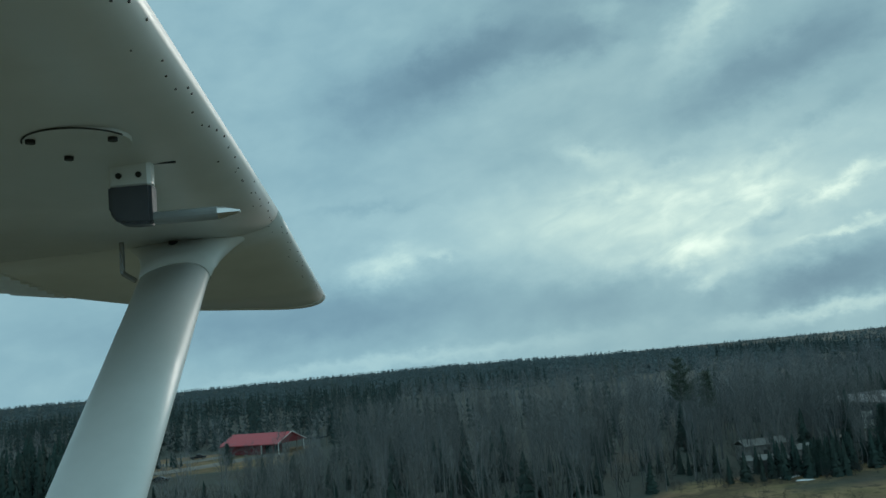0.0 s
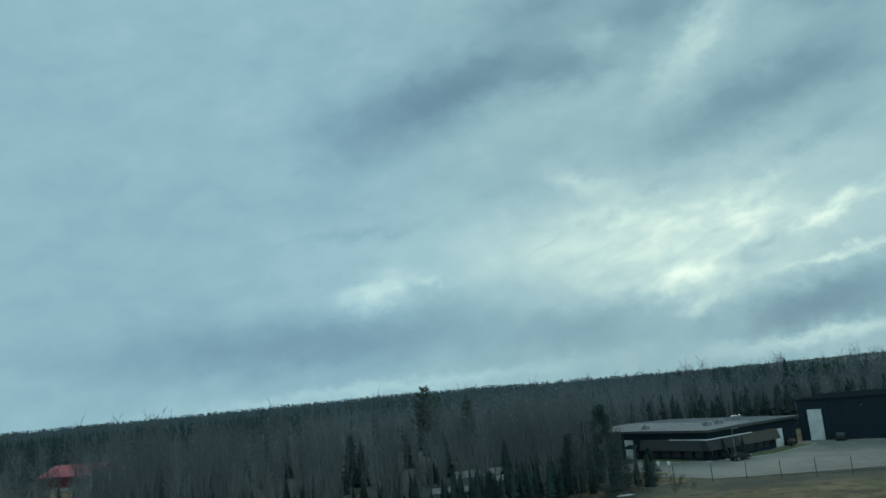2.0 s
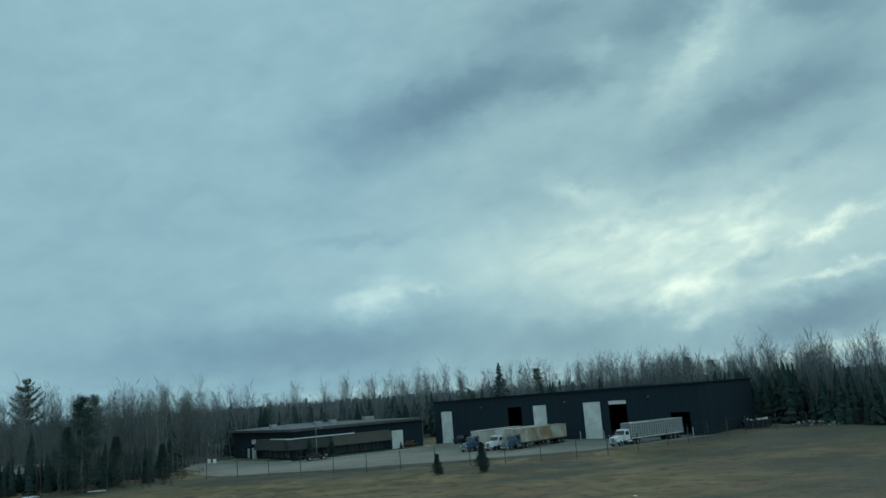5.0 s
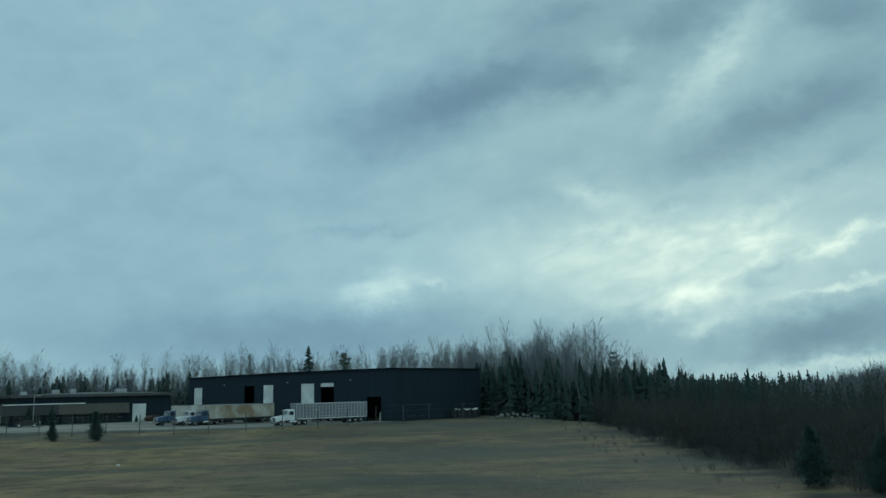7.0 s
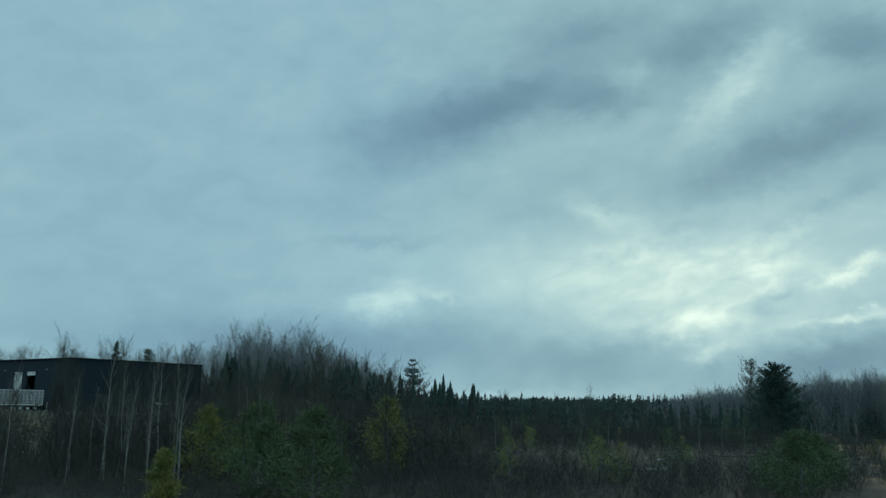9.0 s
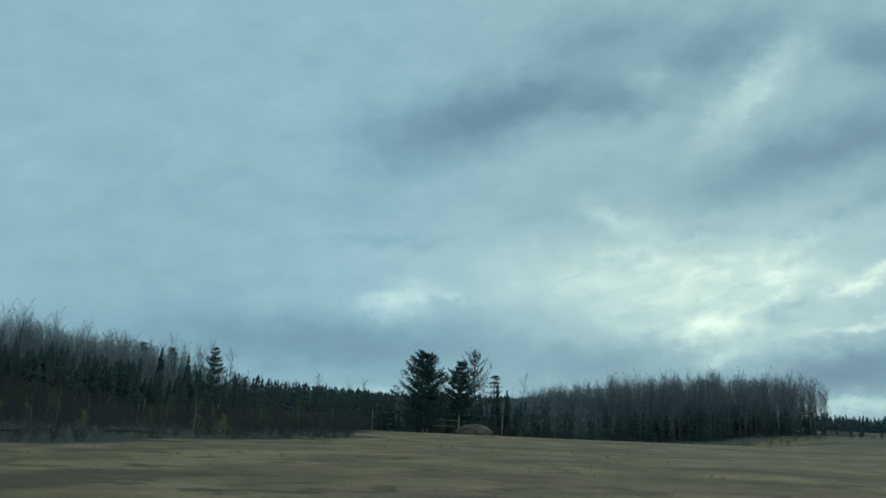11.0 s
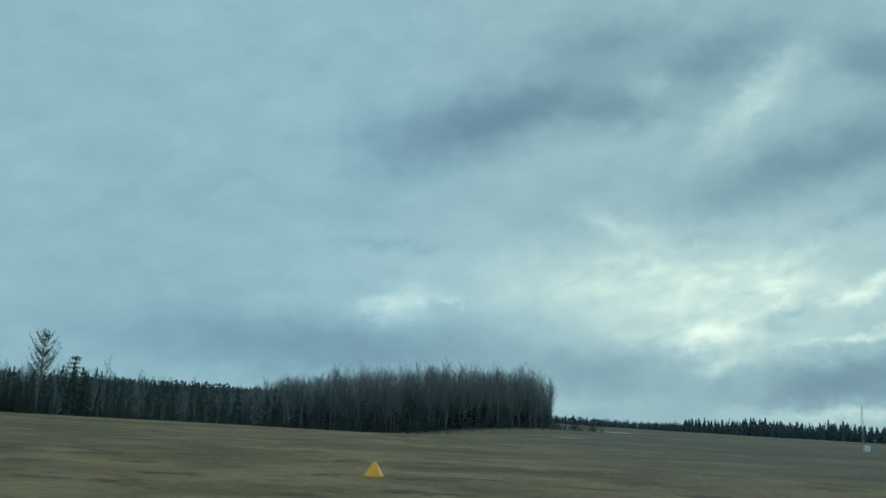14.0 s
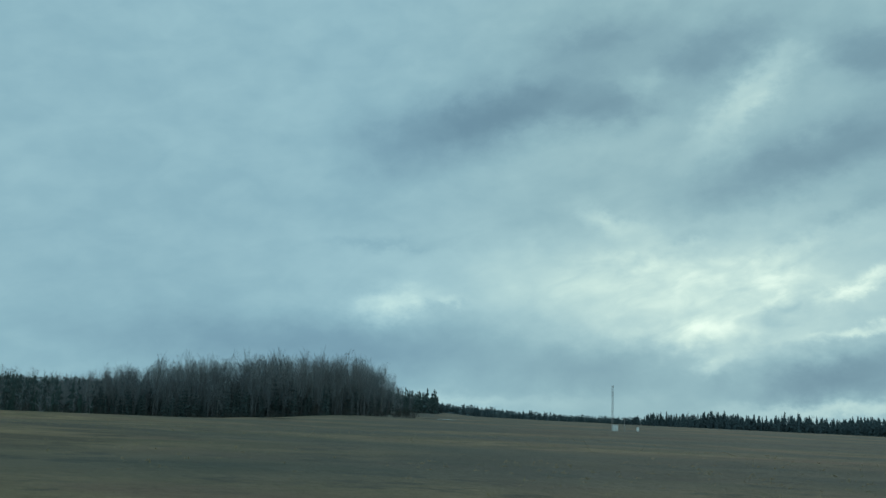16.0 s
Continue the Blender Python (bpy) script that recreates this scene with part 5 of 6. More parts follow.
lone_tree("pine_tree", layered_pine(108, 16.0, 3.2, 9, 0.42, 0.95, 16, 0.45), 317.6, 163.4, PIN, "thin white pine with upswept boughs by the field")
lone_tree("pine_tree", white_pine(109, 12.6, 0.12, 14, 0.5, 0.25, 80, 0.4), 322.0, 168.0, PIN, "thin white pine beside a larger fir")
lone_tree("fir_tree", layered_pine(110, 12.5, 5.2, 20, 0.04, 0.4, 60, 0.55), 307.9, 130.5, CON, "broad dark fir at the edge of the field")
lone_tree("fir_tree", layered_pine(111, 13.0, 4.3, 20, 0.04, 0.35, 60, 0.6), 314.2, 147.0, CON, "dark fir at the edge of the field")
lone_tree("young_spruce", white_pine(122, 4.1, 0.30, 50, 0.03, 0.6, 230, 0.7), 222.3, 60.0, CON, "small dark spruce at the edge of the brush")
lone_tree("young_spruce", white_pine(123, 3.6, 0.42, 50, 0.03, 0.6, 230, 0.6), 225.2, 56.0, CON, "low broad dark spruce at the edge of the brush")
YEL, MID = [BARK, YOUNG_NEEDLE], [BARK, MID_NEEDLE]
for k, (x, y, h, wide, mats, label) in enumerate((
        (242.0, 53.0, 4.1, 0.42, YEL, "bushy yellow-green young pine in the brush"), (239.6, 54.5, 3.9, 0.42, MID, "bushy green young pine in the brush"),
        (249.8, 53.0, 4.7, 0.26, YEL, "slim yellow-green young pine in the brush"), (247.6, 34.6, 4.1, 0.34, MID, "dark green young pine by the field"),
        (245.4, 37.0, 3.4, 0.40, MID, "low green young pine by the field"), (243.6, 46.0, 4.3, 0.40, MID, "bushy green young pine in the brush"),
        (240.6, 47.5, 4.0, 0.36, YEL, "yellow-green young pine in the brush"), (242.2, 34.6, 2.5, 0.20, YEL, "thin yellow young pine by the field"),
        (267.6, 38.5, 3.2, 0.46, MID, "broad green young pine by the field"), (270.4, 43.0, 3.0, 0.48, MID, "broad green young pine by the field"))):
    lone_tree("young_pine", white_pine(140 + k, h, wide * 1.25, 20, 0.10, 0.9, 170, 0.42), x, y, mats, label)
lone_tree("spruce_tree", spruce(124, 9.5, 22, 7, 0.13, 0.4, fringe=8), 324.5, 168.0, CON, "slim dark spruce in low woods")
lone_tree("bare_larch", bare_tree(113, 12.6, 26, 160, 0.16, 0.35, twig_width=0.03), 327.3, 169.4, [BARK, TWIG], "thin leafless larch standing above low woods")
lone_tree("spruce_tree", spruce(114, 10.6, 20, 7, 0.16, 0.4, fringe=8), 322.5, 167.0, CON, "slim dark spruce in low woods")
lone_tree("pine_tree", white_pine(115, 17.0, 0.16, 26, 0.45, 0.3, 120, 0.4), 176.0, 240.0, PIN, "dark pine behind the warehouse")
lone_tree("pine_tree", white_pine(116, 17.5, 0.16, 26, 0.45, 0.3, 120, 0.4), 224.0, 250.0, PIN, "dark pine above bare woods")
lone_tree("pine_tree", white_pine(117, 17.0, 0.16, 26, 0.4, 0.3, 120, 0.4), 232.0, 252.0, PIN, "white pine above bare woods")
lone_tree("fence_spruce", white_pine(118, 3.0, 0.26, 44, 0.03, 0.6, 150, 0.85), 142.3, 127.9, CON, "small dense dark spruce by the yard fence")
lone_tree("fence_spruce", white_pine(119, 4.3, 0.27, 50, 0.03, 0.6, 170, 0.8), 148.9, 126.9, CON, "dense dark spruce by the yard fence")
lone_tree("spruce_tree", white_pine(120, 7.0, 0.34, 50, 0.03, 0.6, 170, 0.6), -60.5, 250.0, CON, "round dark spruce beside the red-roofed house")
lone_tree("spruce_tree", white_pine(121, 6.0, 0.28, 50, 0.03, 0.6, 170, 0.8), 66.0, 141.5, CON, "small dark spruce in front of white sheds")
for k, (x, y) in enumerate(((118.0, 174.2), (122.3, 174.8), (136.4, 183.4))):
    lone_tree("shrub", spruce(130 + k, 4.1 if k < 2 else 1.4, 16, 9, 0.26, 0.25, 0.02, 8), x, y, CON, "clipped dark evergreen shrub on a kerbed island").location.z = PAD + 0.2

# ---- red-roofed house in a clearing ----
HX, HY = -56.5, 283.0
hz = spot(HX, HY)
house = thing("red_roofed_house", pose(HX, HY, hz, 0, 0, -28), "wide house with a bright red metal gable roof", "house")
part("wall", boxes((-10.5, -5.5, -0.3, 4.0, 5.5, 3.4)), RED_WALL, house)
bm = bmesh.new()
prism(bm, [(-7.6, 3.1), (0, 6.2), (7.6, 3.1), (7.6, 3.3), (0, 6.45), (-7.6, 3.3)], -12.5, 12.5)
bmesh.ops.rotate(bm, cent=(0, 0, 0), matrix=Matrix.Rotation(radians(90), 3, "Z"), verts=bm.verts)
part("roof", bm, RED_ROOF, house, "bright red metal roof")
bm = bmesh.new()
prism(bm, [(-6.6, 3.2), (0, 5.9), (6.6, 3.2)], 11.9, 12.2)
bmesh.ops.rotate(bm, cent=(0, 0, 0), matrix=Matrix.Rotation(radians(-90), 3, "Z"), verts=bm.verts)
part("gable", bm, RED_WALL, house)
for s in (-1, 1):
    bm = bmesh.new()
    prism(bm, [(0, 6.4), (s * 7.7, 3.2), (s * 7.7, 3.45), (0, 6.65)], 12.5, 12.62)
    bmesh.ops.rotate(bm, cent=(0, 0, 0), matrix=Matrix.Rotation(radians(-90), 3, "Z"), verts=bm.verts)
    part("verge_board", bm, WHITE_PAINT, house)
for x in (5.0, 12.0):
    for y in (-6.8, 6.8):
        part("porch_post", boxes((x - 0.12, y - 0.12, -0.3, x + 0.12, y + 0.12, 3.35)), WHITE_PAINT, house)
part("lean_to_roof", boxes((4.2, 7.75, 2.9, 18.0, 12.5, 3.05)), DARK_ROOF, house)
for x in (5.0, 11.0, 17.5):
    part("lean_to_post", boxes((x - 0.08, 12.1, -0.3, x + 0.08, 12.3, 2.9)), WOOD, house)
for y in (-3.0, 1.5):
    w = part("window", boxes((-10.56, y, 1.1, -10.503, y + 1.3, 2.3)), WHITE_PAINT, house)
    part("pane", boxes((-10.58, y + 0.1, 1.2, -10.562, y + 1.2, 2.2)), GLASS_DARK, w)
for y in (-3.5, 1.2):
    part("garage_door", boxes((4.003, y, 0.0, 4.07, y + 2.8, 2.5)), DARK_INSIDE, house)


def drive(name, pts, width, label):
    """A gravel track laid on the ground along points."""
    V, F = [], []
    pts = [Vector(p) for p in pts]
    for i, p in enumerate(pts):
        d = (pts[min(i + 1, len(pts) - 1)] - pts[max(i - 1, 0)]).normalized()
        n = Vector((-d.y, d.x)) * width / 2
        for k in range(5):
            q = p + n * (k / 2 - 1)
            V.append((q.x, q.y, spot(q.x, q.y) + 0.09))
    for i in range(len(pts) - 1):
        for k in range(4):
            a = i * 5 + k
            F += [(a, a + 1, a + 6), (a, a + 6, a + 5)]
    return tagged(from_arrays(name, V, F, np.zeros(len(F)), [GRAVEL]), label, "driveway", kind="structure")


drive("driveway", [(-110, 246), (-100, 250), (-90, 252), (-80, 253), (-72, 256), (-64, 261), (-60, 266), (-52, 270), (-46, 270)], 8.5, "pale gravel drive in a clearing")
drive("driveway", [(-100, 268), (-92, 270), (-84, 272), (-76, 275), (-68, 280)], 7.5, "pale gravel drive beside a house")
car(-74.8, 233, 5, "dark parked car on rough grass", z=spot(-74.8, 233))
car(-77, 279, 12, "dark parked pickup by the drive", True, name="pickup_truck", z=spot(-77, 279))

# ---- white sheds among the trees ----
def shed(x, y, heading, l, w, h, label, roof=OLD_BOARDS):
    t = thing("shed", pose(x, y, spot(x, y), 0, 0, heading), label, "shed")
    part("wall", boxes((-l / 2, -w / 2, -0.3, l / 2, w / 2, h)), OLD_BOARDS, t)
    bm = bmesh.new()
    prism(bm, [(-w / 2 - 0.3, h - 0.05), (0, h + w * 0.22), (w / 2 + 0.3, h - 0.05), (w / 2 + 0.3, h + 0.1), (0, h + w * 0.22 + 0.15), (-w / 2 - 0.3, h + 0.1)], -l / 2 - 0.3, l / 2 + 0.3)
    bmesh.ops.rotate(bm, cent=(0, 0, 0), matrix=Matrix.Rotation(radians(90), 3, "Z"), verts=bm.verts)
    part("roof", bm, roof, t)
    d = part("door", boxes((-0.9, -w / 2 - 0.06, 0, 0.1, -w / 2 - 0.003, 2.0)), DARK_STEEL, t)
    part("window", boxes((0.8, -w / 2 - 0.05, 1.0, 1.7, -w / 2 - 0.003, 1.8)), GLASS_DARK, t)
    return t


shed(60.5, 152.0, -8, 7.5, 3.0, 2.1, "weathered white shed among bare trees")
shed(69.0, 154.5, 12, 4.0, 3.4, 2.9, "small tall white shed among bare trees")
shed(66.0, 166.0, 5, 9.0, 4.5, 2.9, "long white shed deep in bare trees")
rs = random.Random(8)
for k in range(7):
    x, y = rs.uniform(54, 88), rs.uniform(139.5, 144)
    bm = bmesh.new()
    r = bmesh.ops.create_icosphere(bm, subdivisions=2, radius=1.0)
    for v in bm.verts:
        v.co = Vector((v.co.x * 1.6, v.co.y * 0.5, max(v.co.z, -0.2) * 0.16)) * (1 + 0.25 * noise.noise(v.co * 2 + Vector((k, 0, 0))))
    ob = tagged(part("snow_patch", bm, SNOW), "thin leftover streak of old snow on grass", "snow", "leftover snow")
    ob.location = (x, y, spot(x, y))
    ob.rotation_euler.z = rs.uniform(-0.2, 0.2)

# ---- small things round the yard ----
lamp_post = thing("lamp_post", pose(119.6, 172.6, PAD + 0.2), "thin pale lamp post at the yard kerb", "lamp post")
part("pole", rods(((0, 0, -0.2), (0, 0, 6.0), 0.08, 0.05)), STEEL, lamp_post)
part("arm", rods(((0, 0, 5.9), (0.9, 0, 6.0), 0.035)), STEEL, lamp_post)
part("lamp_head", boxes((0.7, -0.15, 5.92, 1.3, 0.15, 6.05), bevel=0.03), STEEL, lamp_post)
barrier = thing("low_barrier", pose(97.0, 162.0, spot(97, 162), 0, 0, -58), "low pale yellow timber barrier at the yard's edge", "barrier")
for k in range(4):
    part("stake", boxes((-6 + k * 4 - 0.08, -0.08, -0.3, -6 + k * 4 + 0.08, 0.08, 0.8)), WOOD, barrier)
part("rail", boxes((-6.4, -0.14, 0.45, 6.4, -0.083, 0.75)), material("pale_yellow_rail", (0.42, 0.36, 0.16), 0.7), barrier)
for x, y in ((100.5, 163.0), (102.0, 161.0)):
    sp = thing("sign_post", pose(x, y, spot(x, y)), "small white sign on a thin post", "sign")
    part("pole", rods(((0, 0, -0.3), (0, 0, 2.4), 0.05)), STEEL, sp)
    part("plate", boxes((-0.3, -0.07, 1.6, 0.3, -0.053, 2.4), bevel=0.004), WHITE_PAINT, sp)
skip = thing("waste_container", pose(205.2, 161.0, spot(205, 161), 0, 0, -8) @ Matrix.Scale(0.78, 4), "black open waste container heaped with white scrap", "container")
bm = bmesh.new()
prism(bm, [(-3.0, 0.3), (3.0, 0.3), (3.4, 2.0), (-3.4, 2.0)], -1.2, 1.2)
part("tub", bm, DARK_INSIDE, skip)
for k in range(5):
    part("tub_rib", boxes((-2.5 + k * 1.2, -1.28, 0.32, -2.4 + k * 1.2, -1.203, 1.95)), DARK_STEEL, skip)
for s in (-1, 1):
    part("skid", boxes((-2.6, s * 0.8 - 0.1, -0.05, 2.6, s * 0.8 + 0.1, 0.3)), DARK_STEEL, skip)
bm = bmesh.new()
for k in range(9):
    x, y = rs.uniform(-2.9, 2.9), rs.uniform(-0.9, 0.9)
    box(bm, -0.4, -0.25, -0.06, 0.4, 0.25, 0.06, m=pose(x, y, 2.1 + rs.uniform(0, 0.25), rs.uniform(-30, 30), rs.uniform(-30, 30), rs.uniform(0, 180)))
tagged(part("scrap_heap", bm, WHITE_PAINT, skip), "loose white scrap", kind="stuff")


def stone_mesh(seed):
    bm = bmesh.new()
    bmesh.ops.create_icosphere(bm, subdivisions=1, radius=1.0)
    for v in bm.verts:
        v.co *= 1 + 0.35 * noise.noise(v.co * 1.3 + Vector((seed * 3.1, 0, 0)))
    me = bpy.data.meshes.new("rock")
    bm.to_mesh(me)
    bm.free()
    me.materials.append(ROCK)
    return me


STONES = [stone_mesh(k) for k in range(4)]
for px, py, r, n in ((214.0, 157.5, 3.0, 26), (219.5, 156.5, 2.4, 18), (226.0, 156.0, 3.5, 24)):
    heap = thing("rubble_heap", pose(px, py, spot(px, py)), "low heap of grey rubble at the field's edge", "rubble")
    for k in range(n):
        a, d = rs.uniform(0, 6.283), rs.random() ** 0.6 * r
        st = new("rock", STONES[k % 4])
        st.parent = heap
        s = rs.uniform(0.12, 0.42)
        st.matrix_basis = Matrix.LocRotScale((math.cos(a) * d * 1.6, math.sin(a) * d * 0.6, s * 0.3 + max(0, (r - d) * 0.25)), Euler((rs.uniform(0, 3), rs.uniform(0, 3), 0)), (s, s * rs.uniform(0.7, 1.1), s * 0.7))


def brush_pile(x, y, r, h, label):
    t = thing("brush_pile", pose(x, y, spot(x, y)), label, "brush pile")
    rng = np.random.default_rng(int(x))
    k = 900
    a, d = rng.random(k) * 6.283, np.sqrt(rng.random(k)) * r
    base = np.stack([np.cos(a) * d * 1.3, np.sin(a) * d, h * (1 - (d / r) ** 2) * rng.random(k)], 1)
    w = rng.normal(size=(k, 3)) * np.array([1, 1, 0.35])
    w /= np.linalg.norm(w, axis=1, keepdims=True)
    V, F = slivers(rng, base, w, rng.uniform(0.5, 1.6, k), rng.uniform(0.03, 0.08, k))
    tagged(from_arrays("branches", V, F, np.zeros(len(F)), [BRUSH], t), kind="stuff")
    bm = bmesh.new()
    bmesh.ops.create_icosphere(bm, subdivisions=3, radius=1.0)
    for v in bm.verts:
        v.co = Vector((v.co.x * r * 1.15, v.co.y * r * 0.9, max(v.co.z, -0.1) * h * 0.85)) * (1 + 0.2 * noise.noise(v.co * 3))
    part("core", bm, BRUSH, t)


brush_pile(316.0, 133.5, 2.6, 1.9, "low brown heap of cut brush by the fence")
brush_pile(233.0, 152.0, 3.0, 1.6, "low brown heap of cut brush at the field's edge")
gate = thing("timber_frame", pose(311, 134.6, spot(311, 134.6)), "grey timber gate frame at the field fence", "gate")
for x in (-2.4, 2.6):
    part("gate_post", boxes((x - 0.09, -0.09, -0.3, x + 0.09, 0.09, 2.9)), WOOD, gate)
for z in (1.2, 2.1):
    part("gate_rail", boxes((-2.3, -0.04, z, 2.5, 0.04, z + 0.1)), WOOD, gate)

# ---- pale scraps blown onto the field ----
rp = random.Random(12)
for x, y in ((150.5, 88.0), (148.6, 71.0), (163.0, 96.0), (176.0, 62.0)):
    bm = bmesh.new()
    bmesh.ops.create_grid(bm, x_segments=4, y_segments=3, size=0.5)
    for v in bm.verts:
        v.co = Vector((v.co.x * 0.55, v.co.y * 0.4, 0.10 + 0.10 * noise.noise(v.co * 4 + Vector((x, y, 0)))))
    bmesh.ops.solidify(bm, geom=bm.faces[:], thickness=0.01)
    ob = tagged(part("paper_scrap", bm, WHITE_PAINT), "crumpled white scrap lying on dry grass", "litter", "scraps on the field")
    ob.location = (x, y, spot(x, y) - 0.03)
    ob.rotation_euler.z = rp.uniform(0, 3)

# ---- the airfield ----
CONE_X, CONE_Y = 389.7, 34.7
marker = thing("runway_marker", pose(CONE_X, CONE_Y, spot(CONE_X, CONE_Y), 0, 0, 38), "yellow pyramid-shaped airfield marker on dry grass", "marker")
bm = bmesh.new()
r = bmesh.ops.create_cone(bm, cap_ends=True, segments=4, radius1=0.48, radius2=0.07, depth=0.54)
bmesh.ops.translate(bm, vec=(0, 0, 0.29), verts=bm.verts)
bmesh.ops.bevel(bm, geom=list(bm.edges), offset=0.02, segments=2, affect="EDGES")
part("pyramid", bm, YELLOW, marker)
part("base_skirt", rods(((0, 0, -0.05), (0, 0, 0.035), 0.51), n=4), YELLOW, marker)

mast = thing("radio_mast", pose(486.0, 177.3, spot(486.0, 177.3)), "thin grey lattice radio mast beside a white cabinet", "mast")
for k, (dx, dy) in enumerate(((-0.18, -0.1), (0.18, -0.1), (0, 0.2))):
    part("leg", rods(((dx, dy, -0.2), (dx, dy, 9.6), 0.03), n=5), STEEL, mast)
for k in range(16):
    z = 0.3 + k * 0.58
    q = [(-0.18, -0.1), (0.18, -0.1), (0, 0.2)]
    bm = rods(*[((*q[i], z), (*q[(i + 1) % 3], z + 0.5), 0.014) for i in range(3)], n=4)
    part("brace", bm, STEEL, mast)
cab = thing("equipment_cabinet", pose(486.4, 176.5, spot(486.4, 176.5)), "small white equipment cabinet beside the mast", "cabinet")
part("body", boxes((-0.55, -0.4, -0.1, 0.55, 0.4, 1.25), bevel=0.03), WHITE_PAINT, cab)
part("door", boxes((-0.48, -0.43, 0.1, 0.48, -0.403, 1.15), bevel=0.006), WHITE_PAINT, cab)
part("cap", boxes((-0.62, -0.47, 1.253, 0.62, 0.47, 1.33), bevel=0.01), STEEL, cab)
pole = thing("short_pole", pose(488.6, 177.3, spot(488.6, 177.3)), "thin pale pole near the mast", "pole")
part("pole", rods(((0, 0, -0.2), (0, 0, 2.6), 0.05)), STEEL, pole)
part("cross_arm", rods(((-0.5, 0, 2.4), (0.5, 0, 2.4), 0.03)), STEEL, pole)
mk = thing("marker_board", pose(490.2, 172.5, spot(490.2, 172.5)), "small white marker board on grass", "marker")
part("board", boxes((-0.25, -0.03, 0.25, 0.25, 0.03, 1.05), bevel=0.008), WHITE_PAINT, mk)
part("stake", rods(((0, 0.05, -0.2), (0, 0.05, 0.9), 0.03)), WOOD, mk)


def pool(x, y, rx, ry, k):
    bm = bmesh.new()
    ring = []
    for i in range(28):
        a = i * 6.283 / 28
        s = 1 + 0.4 * noise.noise(Vector((math.cos(a) * 1.5 + k * 5, math.sin(a) * 1.5, 0)))
        ring.append(bm.verts.new((math.cos(a) * rx * s, math.sin(a) * ry * s, 0)))
    bm.faces.new(ring)
    ob = tagged(part("puddle", bm, WATER), "shallow standing water on wet grass reflecting sky", "puddle", kind="structure")
    hs = [spot(x + dx * rx, y + dy * ry) for dx in (-1, 0, 1) for dy in (-1, 0, 1)]
    ob.location = (x, y, max(hs) + 0.03)


pool(418.5, 154.4, 3.4, 2.2, 1), pool(408.0, 153.0, 1.2, 0.9, 2), pool(451.0, 250.0, 5.0, 5.0, 3)
pool(273.0, 72.0, 2.0, 1.6, 4), pool(281.0, 80.0, 2.6, 1.8, 5), pool(287.0, 88.0, 1.6, 1.3, 6), pool(268.0, 62.0, 1.4, 1.0, 7)

# ---- grass tufts on the nearer field ----
def tufts(count, x0, x1, y0, y1, lo, hi, keep=None):
    p = throw(RNG, count, x0, x1, y0, y1, lo, hi, keep)
    dens = np.sin(p[:, 0] * 0.11 + 2 * np.sin(p[:, 1] * 0.07)) + np.sin(p[:, 1] * 0.23 + p[:, 0] * 0.03)
    return p[RNG.random(len(p)) < 0.35 + 0.32 * dens]


def tuft_shape(seed):
    rng = np.random.default_rng(seed)
    k = 9
    base = rng.normal(size=(k, 3)) * np.array([0.12, 0.12, 0])
    w = np.stack([rng.normal(size=k) * 0.5, rng.normal(size=k) * 0.5, np.ones(k)], 1)
    w /= np.linalg.norm(w, axis=1, keepdims=True)
    V, F = slivers(rng, base, w, rng.uniform(0.15, 0.4, k), np.full(k, 0.05))
    return V, F, np.zeros(k, int)


open_field = lambda x, y: wooded(x, y) < 0.5
scatter("grass_tufts", [tuft_shape(s) for s in (1, 2, 3)], np.concatenate([
    tufts(15000, 300, 470, 20, 110, 0.2, 0.55, open_field), tufts(7000, 130, 226, 30, 132, 0.25, 0.6, open_field), tufts(1000, 226, 330, 34, 150, 0.4, 1.1, lambda x, y: ~in_brush(x, y) | open_patch(x, y))]),
    [DRY_GRASS], "dry straw-coloured grass tufts over the field", "grass", RNG)

# ---- the wing and strut of the aircraft, at the height it flies ----
wing = thing("aircraft_wing", pose(-1.0, 2.5, 27.4), "white high-wing aircraft wing with strut and pitot tube, in flight", "aircraft wing")
wx, wy, wz = -1.0, 2.5, 27.4


def section(y):
    """An aerofoil at the span station y: nose place, chord, droop."""
    nose = np.interp(y, [0.2, 1.2, 3.3, 5.2], [-0.355, -0.41, -0.535, -0.58])
    rear = np.interp(y, [0.2, 3.4, 4.0, 4.5, 5.2], [-2.02, -2.02, -2.02, -1.90, -1.75])
    z = np.interp(y, [0.2, 3.3, 3.6, 5.2], [27.475, 27.505, 27.475, 27.315])
    thick = np.interp(y, [0.2, 3.3, 5.2], [1.0, 1.0, 0.72])
    return nose, rear, z, thick


# depth of the lower skin along the chord, and how the rear edge lifts towards the tip
LOW_F = [0.0, 0.004, 0.012, 0.026, 0.05, 0.085, 0.13, 0.19, 0.28, 0.45, 0.62, 0.80, 1.0]
LOW_Z = [0.0, 0.019, 0.037, 0.054, 0.070, 0.083, 0.092, 0.097, 0.099, 0.099, 0.104, 0.112, 0.066]
rise = lambda y: float(np.interp(y, [4.0, 4.5, 5.2], [0.0, 0.04, 0.11]))


